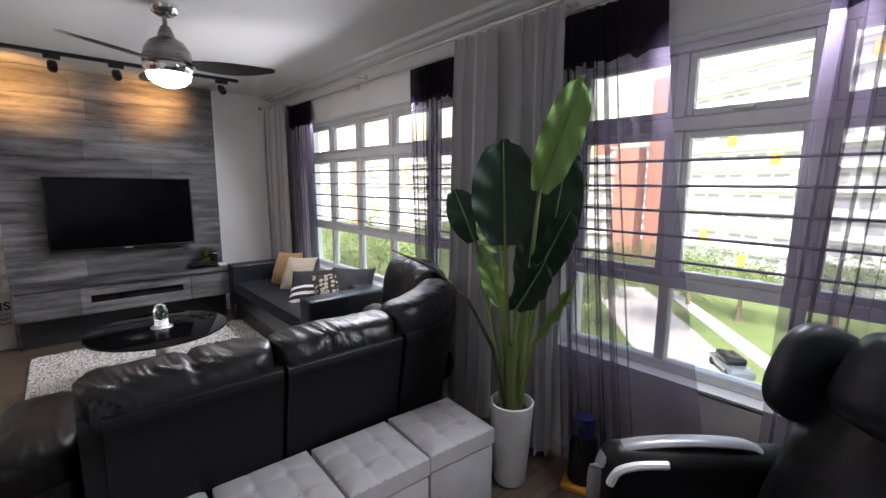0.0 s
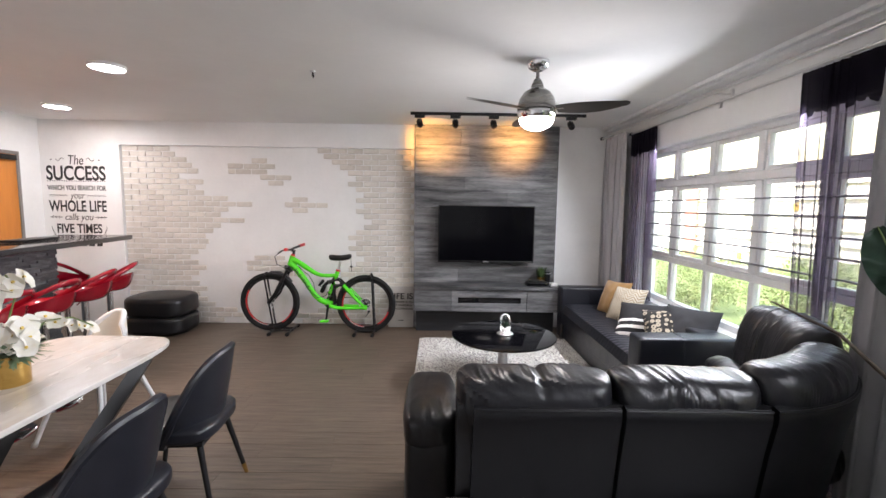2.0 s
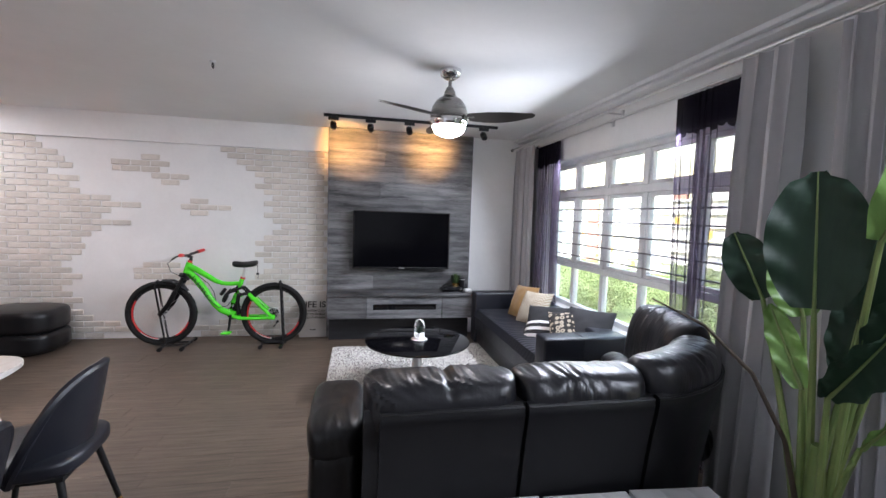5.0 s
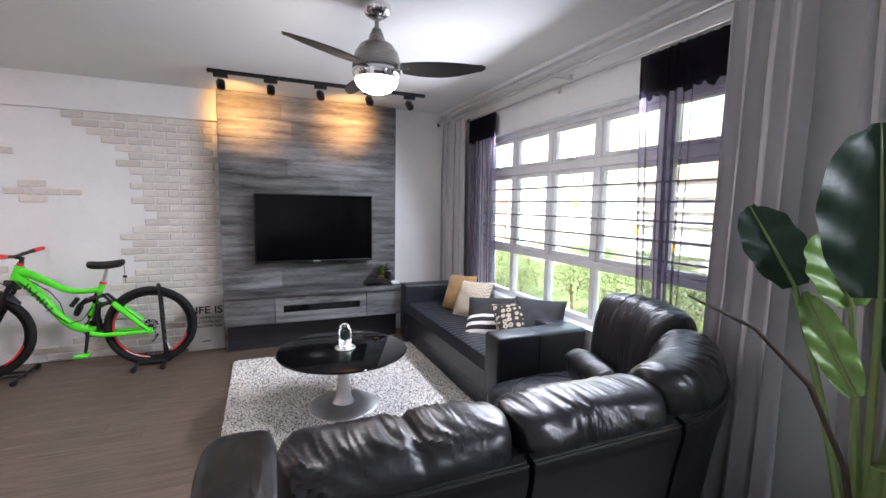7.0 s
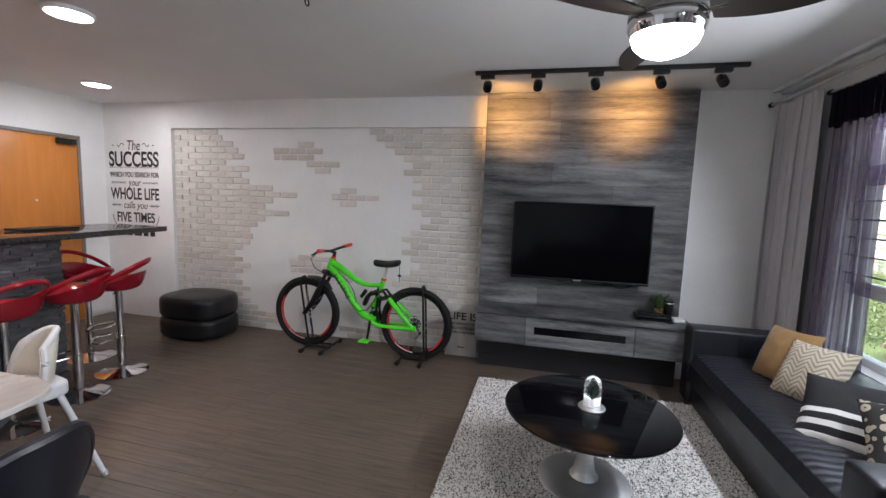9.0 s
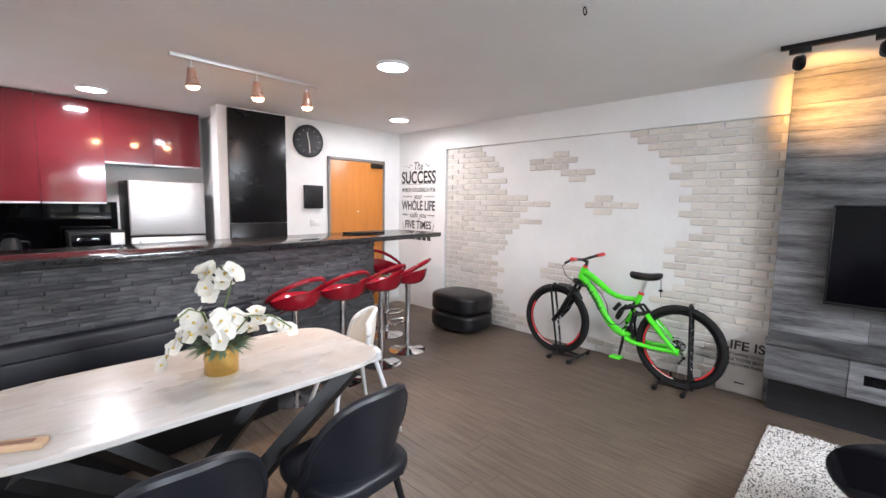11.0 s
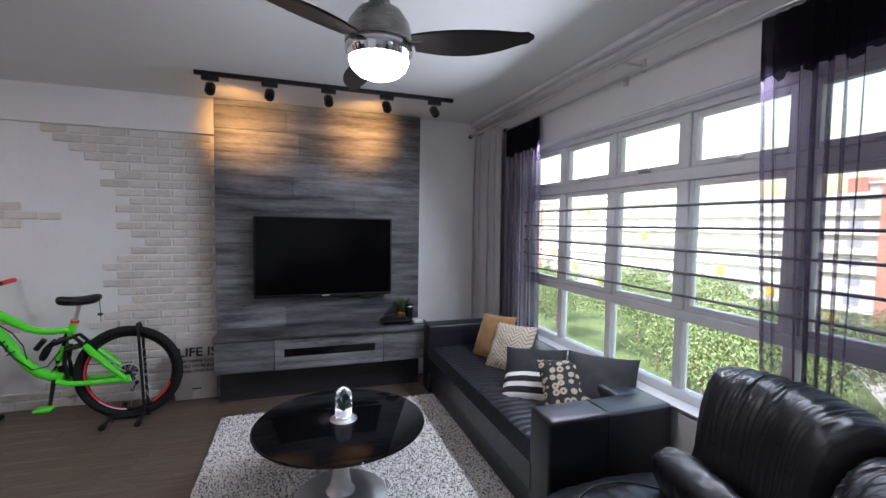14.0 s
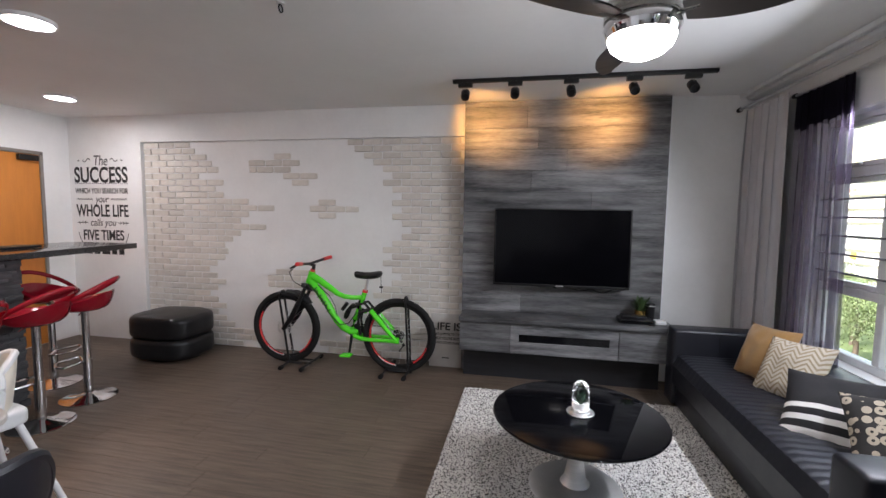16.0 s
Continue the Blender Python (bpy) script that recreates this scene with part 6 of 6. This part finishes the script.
block(pose(72, 74, GZ, 0, 0, 8), 76, 7, CREAMW, RUST, "long cream apartment block with ledges and dark windows", 17, 0)
block(pose(66, 2, GZ, 0, 0, -22), 62, 11, WHITEW, RUST, "white apartment block with scattered dark windows", 18, 1)
block(pose(120, 40, GZ, 0, 0, -6), 50, 9, CREAMW, RUST, "tall cream apartment block behind the others", 10, 0)

block(pose(70, 175, GZ, 0, 0, 40), 120, 9, WHITEW, RUST, "long white apartment block far along the road", 26, 1)

TRUNKM = mat("tree_bark", (0.10, 0.075, 0.05), (0.16, 0.12, 0.09), rough=0.95, scale=4, bump=0.6, bump_scale=10)
TREE_A = mat("tree_leaves", (0.085, 0.12, 0.03), (0.125, 0.165, 0.05), rough=0.6, scale=0.8, per_piece=0.25)


def tree(m, height, spread, seed):
    t_ = thing("tree", m, "leafy green tree on the lawn below the windows", "tree", "trees below the windows")
    rs = random.Random(seed)
    tr_ = tube(B(), [(0, 0, 0), (.1, .05, height * .25), (.0, .1, height * .5)], [.28, .22, .14], 8)
    tips = []
    for k in range(9):
        a = k * .7 + rs.uniform(-.2, .2)
        e = Vector((spread * rs.uniform(.4, .8) * math.cos(a * 1.9), spread * rs.uniform(.4, .8) * math.sin(a * 1.9), height * rs.uniform(.6, .92)))
        tube(tr_, [(0, .08, height * .42), e * .5 + Vector((0, 0, height * .28)), e], [.10, .06, .03], 6)
        tips.append(e)
    part("trunk", tr_, TRUNKM, t_)
    verts, faces = [], []
    for k in range(5600):
        c = tips[k % 9] + Vector((rs.gauss(0, spread * .28), rs.gauss(0, spread * .28), rs.gauss(0, height * .085)))
        s = rs.uniform(.06, .14)
        n = Vector((rs.gauss(0, 1), rs.gauss(0, 1), rs.gauss(.8, .6))).normalized()
        u = n.orthogonal().normalized() * s
        w = n.cross(u) * .6
        i = len(verts)
        verts += [c - u, c + w, c + u, c - w]
        faces.append((i, i + 1, i + 2, i + 3))
    me = bpy.data.meshes.new("crown")
    me.from_pydata([tuple(v) for v in verts], [], faces)
    me.materials.append(TREE_A)
    o = new("crown", me)
    o.parent = t_
    return t_


ta, tb_ = tree(pose(26, 19, GZ), 9.0, 4.2, 1), tree(pose(28, 24, GZ), 7.5, 3.6, 2)
rs = random.Random(5)
for i, (x, y) in enumerate(((54, 12), (33, 24), (36, 29), (45, 16), (44, 36), (35, 42), (52, 26), (47, 50), (26, 46), (38, 58), (55, 64), (33, 70), (48, 78), (30, -16), (42, -14), (31, 28), (39, 22), (41, 44), (50, 34), (49, 42), (57, 18), (53, 4), (46, 29), (58, 46), (40, 66), (52, 56), (33, 50), (36, 36))):
    copy_thing(ta if i % 2 else tb_, pose(x, y, GZ, 0, 0, rs.uniform(0, 360)))
car = thing("parked_car", pose(38.6, 8.6, GZ + .06, 0, 0, -52), "dark grey car parked on the road", "car")
CARP = mat("dark_car_paint", (0.05, 0.06, 0.07), rough=0.2, coat=0.6, scale=2)
part("body", boxed(-.88, -2.1, .25, .88, 2.1, .85, .18, 3), CARP, car)
part("cabin", boxed(-.76, -1.0, .8, .76, 1.3, 1.42, .25, 3), BLACKGLASS, car)
for sx in (-1, 1):
    for y in (-1.3, 1.3):
        part("wheel", rod(B(), (sx * .70, y, .31), (sx * .90, y, .31), .31, seg=20), RUBBER, car)


# ---- brick slips in the wall recess ----
BRICK = mat("whitewashed_brick", (0.68, 0.645, 0.595), (0.58, 0.545, 0.49), rough=0.85, scale=16, bump=0.5, bump_scale=60, per_piece=0.10)
PITCH_Z, PITCH_X, BW, BH = 0.0695, 0.205, 0.195, 0.0605
LEFT_END = (-3.39, -3.45, -3.3, -3.24, -3.16, -3.3, -3.04, -3.1, -3.02, -2.76, -2.44, -2.75, -2.86, -2.54, -2.84, -2.92, -3.0, -3.06, -3.0, -3.08, -3.18, -3.12, -3.03, -3.13, -3.2, -3.1, -3.0, -3.08, -3.0, -3.0, -2.72, -2.62, -2.9)
RIGHT_START = (-1.56, -1.50, -1.39, -1.32, -1.07, -1.08, -1.09, -.98, -.9, -.97, -.88, -.97, -.88, -.8, -.89, -.98, -1.08, -.99, -1.09, -.99, -.88, -.98, -1.09, -1.18, -1.08, -1.2, -1.1, -1.22, -1.2, -1.5, -1.6, -1.8, -1.7)
ISLANDS = {2: (-2.42, -2.21), 3: (-2.72, -2.05), 4: (-2.7, -2.15), 5: (-2.27, -1.86), 6: (-2.15, -1.95), 9: (-1.83, -1.63), 10: (-1.89, -1.51), 11: (-1.82, -1.63),
           20: (-2.3, -2.02), 21: (-2.42, -1.96), 22: (-2.5, -1.85), 23: (-2.0, -1.8)}
brick_me = {}


def slip(w, seed):
    """A brick slip with worn edges, w wide."""
    key = (round(w, 2), seed)
    if key not in brick_me:
        rs_ = random.Random(seed)
        b_ = box(B(), -w / 2, -.012, -BH / 2, w / 2, .0, BH / 2, .006, 1)
        for v in b_.verts:
            v.co += Vector((rs_.uniform(-.0025, .0025), rs_.uniform(-.002, .001) if v.co.y < -.005 else 0, rs_.uniform(-.0025, .0025)))
        me = bpy.data.meshes.new("brick")
        b_.to_mesh(me)
        b_.free()
        me.materials.append(BRICK)
        brick_me[key] = me
    return brick_me[key]


rb = random.Random(12)
bricks = []
for row in range(33):
    zc = 2.30 - PITCH_Z * (row + .5)
    off = PITCH_X / 2 if row % 2 else 0
    spans = [(-4.045, LEFT_END[row]), (RIGHT_START[row], -.318)]
    if row in ISLANDS:
        spans.append(ISLANDS[row])
    for a, b in spans:
        k = math.floor((a - off + 4.045) / PITCH_X)
        while True:
            x0, x1 = -4.045 + off + k * PITCH_X, -4.045 + off + k * PITCH_X + BW
            k += 1
            if x0 > b - .06:
                break
            lo, hi = max(x0, a), min(x1, b + .07, -.318)
            if a > -4.04 and x0 < a - .03:
                lo = x0 if a - x0 < .11 else max(x0, a)
            if hi - lo < .045:
                continue
            bricks.append((lo, hi, zc))
bricks.sort(key=lambda q: -q[0])
near = bricks[:300]
for lo, hi, zc in near:
    o = new("brick", slip(hi - lo, rb.randint(0, 4)))
    o.parent = wall_n
    o.location = ((lo + hi) / 2, BRICK_Y + .0005, zc)
fb = B()
for lo, hi, zc in bricks[300:]:
    box(fb, lo + rb.uniform(0, .003), BRICK_Y - .012 + rb.uniform(-.002, .001), zc - BH / 2 + rb.uniform(0, .002), hi - rb.uniform(0, .003), BRICK_Y + .0005, zc + BH / 2 - rb.uniform(0, .002))
BRICKFAR = mat("whitewashed_brick_far", (0.68, 0.645, 0.595), (0.58, 0.545, 0.49), rough=0.85, scale=16, bump=0.5, bump_scale=60)
_nt = BRICKFAR.node_tree
_geo, _hsv, _rg = _nt.nodes.new("ShaderNodeNewGeometry"), _nt.nodes.new("ShaderNodeHueSaturation"), _nt.nodes.new("ShaderNodeMapRange")
_rg.inputs[3].default_value, _rg.inputs[4].default_value = .9, 1.1
_p = _nt.nodes["Principled BSDF"]
_old = _p.inputs["Base Color"].links[0].from_socket
_nt.links.new(_geo.outputs["Random Per Island"], _rg.inputs[0])
_nt.links.new(_rg.outputs[0], _hsv.inputs["Value"])
_nt.links.new(_old, _hsv.inputs["Color"])
_nt.links.new(_hsv.outputs[0], _p.inputs["Base Color"])
tagged(part("brickwork", fb, BRICKFAR, wall_n, "whitewashed brick slips", smooth=False), kind="stuff")

# ---- split stone strips on the bar ----
rs = random.Random(9)
ms = []
for i in range(14):
    w, h = rs.uniform(.12, .30), .026
    b_ = box(B(), -.002, -w / 2, -h / 2, rs.uniform(.012, .03), w / 2, h / 2, .002, 1)
    for v in b_.verts:
        v.co += Vector((rs.uniform(-.003, .003) if v.co.x > .005 else 0, rs.uniform(-.002, .002), rs.uniform(-.002, .002)))
    me = bpy.data.meshes.new("stone")
    b_.to_mesh(me)
    b_.free()
    me.materials.append(STONE)
    ms.append((w, me))
zz = 1.138
n_st = 0
fs = B()
while zz > .02:
    y = -.35
    while y < 2.77:
        w, me = ms[rs.randint(0, 13)]
        if y + w > 2.80:
            w_ = 2.80 - y
            if w_ > .03:
                box(fs, -.032, y, zz - .013, -.03 + rs.uniform(.012, .03), 2.80, zz + .013)
            break
        if zz > .62 and n_st < 300:
            o = new("stone", me)
            o.parent = bar
            o.location = (-.03, y + w / 2, zz)
            n_st += 1
        else:
            box(fs, -.032, y, zz - .0125, -.03 + rs.uniform(.01, .03), y + w - .002, zz + .0125)
        y += w + .001
    x = -.32
    while x < -.03:
        w = min(rs.uniform(.08, .2), -.03 - x)
        box(fs, x, 2.78, zz - .0125, x + w - .001, 2.78 + rs.uniform(.01, .03), zz + .0125)
        x += w
    zz -= .0272
tagged(part("stonework", fs, STONE, bar, "dark split stone strips", smooth=False), kind="stuff")

# ---- floor planks ----
pm = {}
rs = random.Random(3)
planks = []
PW, PL = .152, 1.22
yy = BACK_Y
while yy < BRICK_Y:
    x = KIT_X - rs.uniform(0, PL)
    while x < 2.23:
        a, b = max(x, KIT_X), min(x + PL, 2.23)
        if b - a > .02:
            planks.append((a, b, yy, min(yy + PW, BRICK_Y)))
        x += PL
    yy += PW
planks.sort(key=lambda q: (q[0] + 1.0) ** 2 + (q[2] - 3.3) ** 2)
fp = B()
for i, (a, b, y0, y1) in enumerate(planks):
    if i < 300:
        key = (round(b - a, 3), round(y1 - y0, 3))
        if key not in pm:
            b_ = box(B(), -key[0] / 2 + .0006, -key[1] / 2 + .0006, -.004, key[0] / 2 - .0006, key[1] / 2 - .0006, 0, .0012, 1)
            me = bpy.data.meshes.new("plank")
            b_.to_mesh(me)
            b_.free()
            me.materials.append(FLOOR)
            pm[key] = me
        o = new("plank", pm[key])
        o.parent = sub
        o.location = ((a + b) / 2, (y0 + y1) / 2, 0)
    else:
        box(fp, a + .0006, y0 + .0006, -.004, b - .0006, y1 - .0006, 0)
tagged(part("planking", fp, FLOOR, sub, "vinyl planks", smooth=False), kind="stuff")
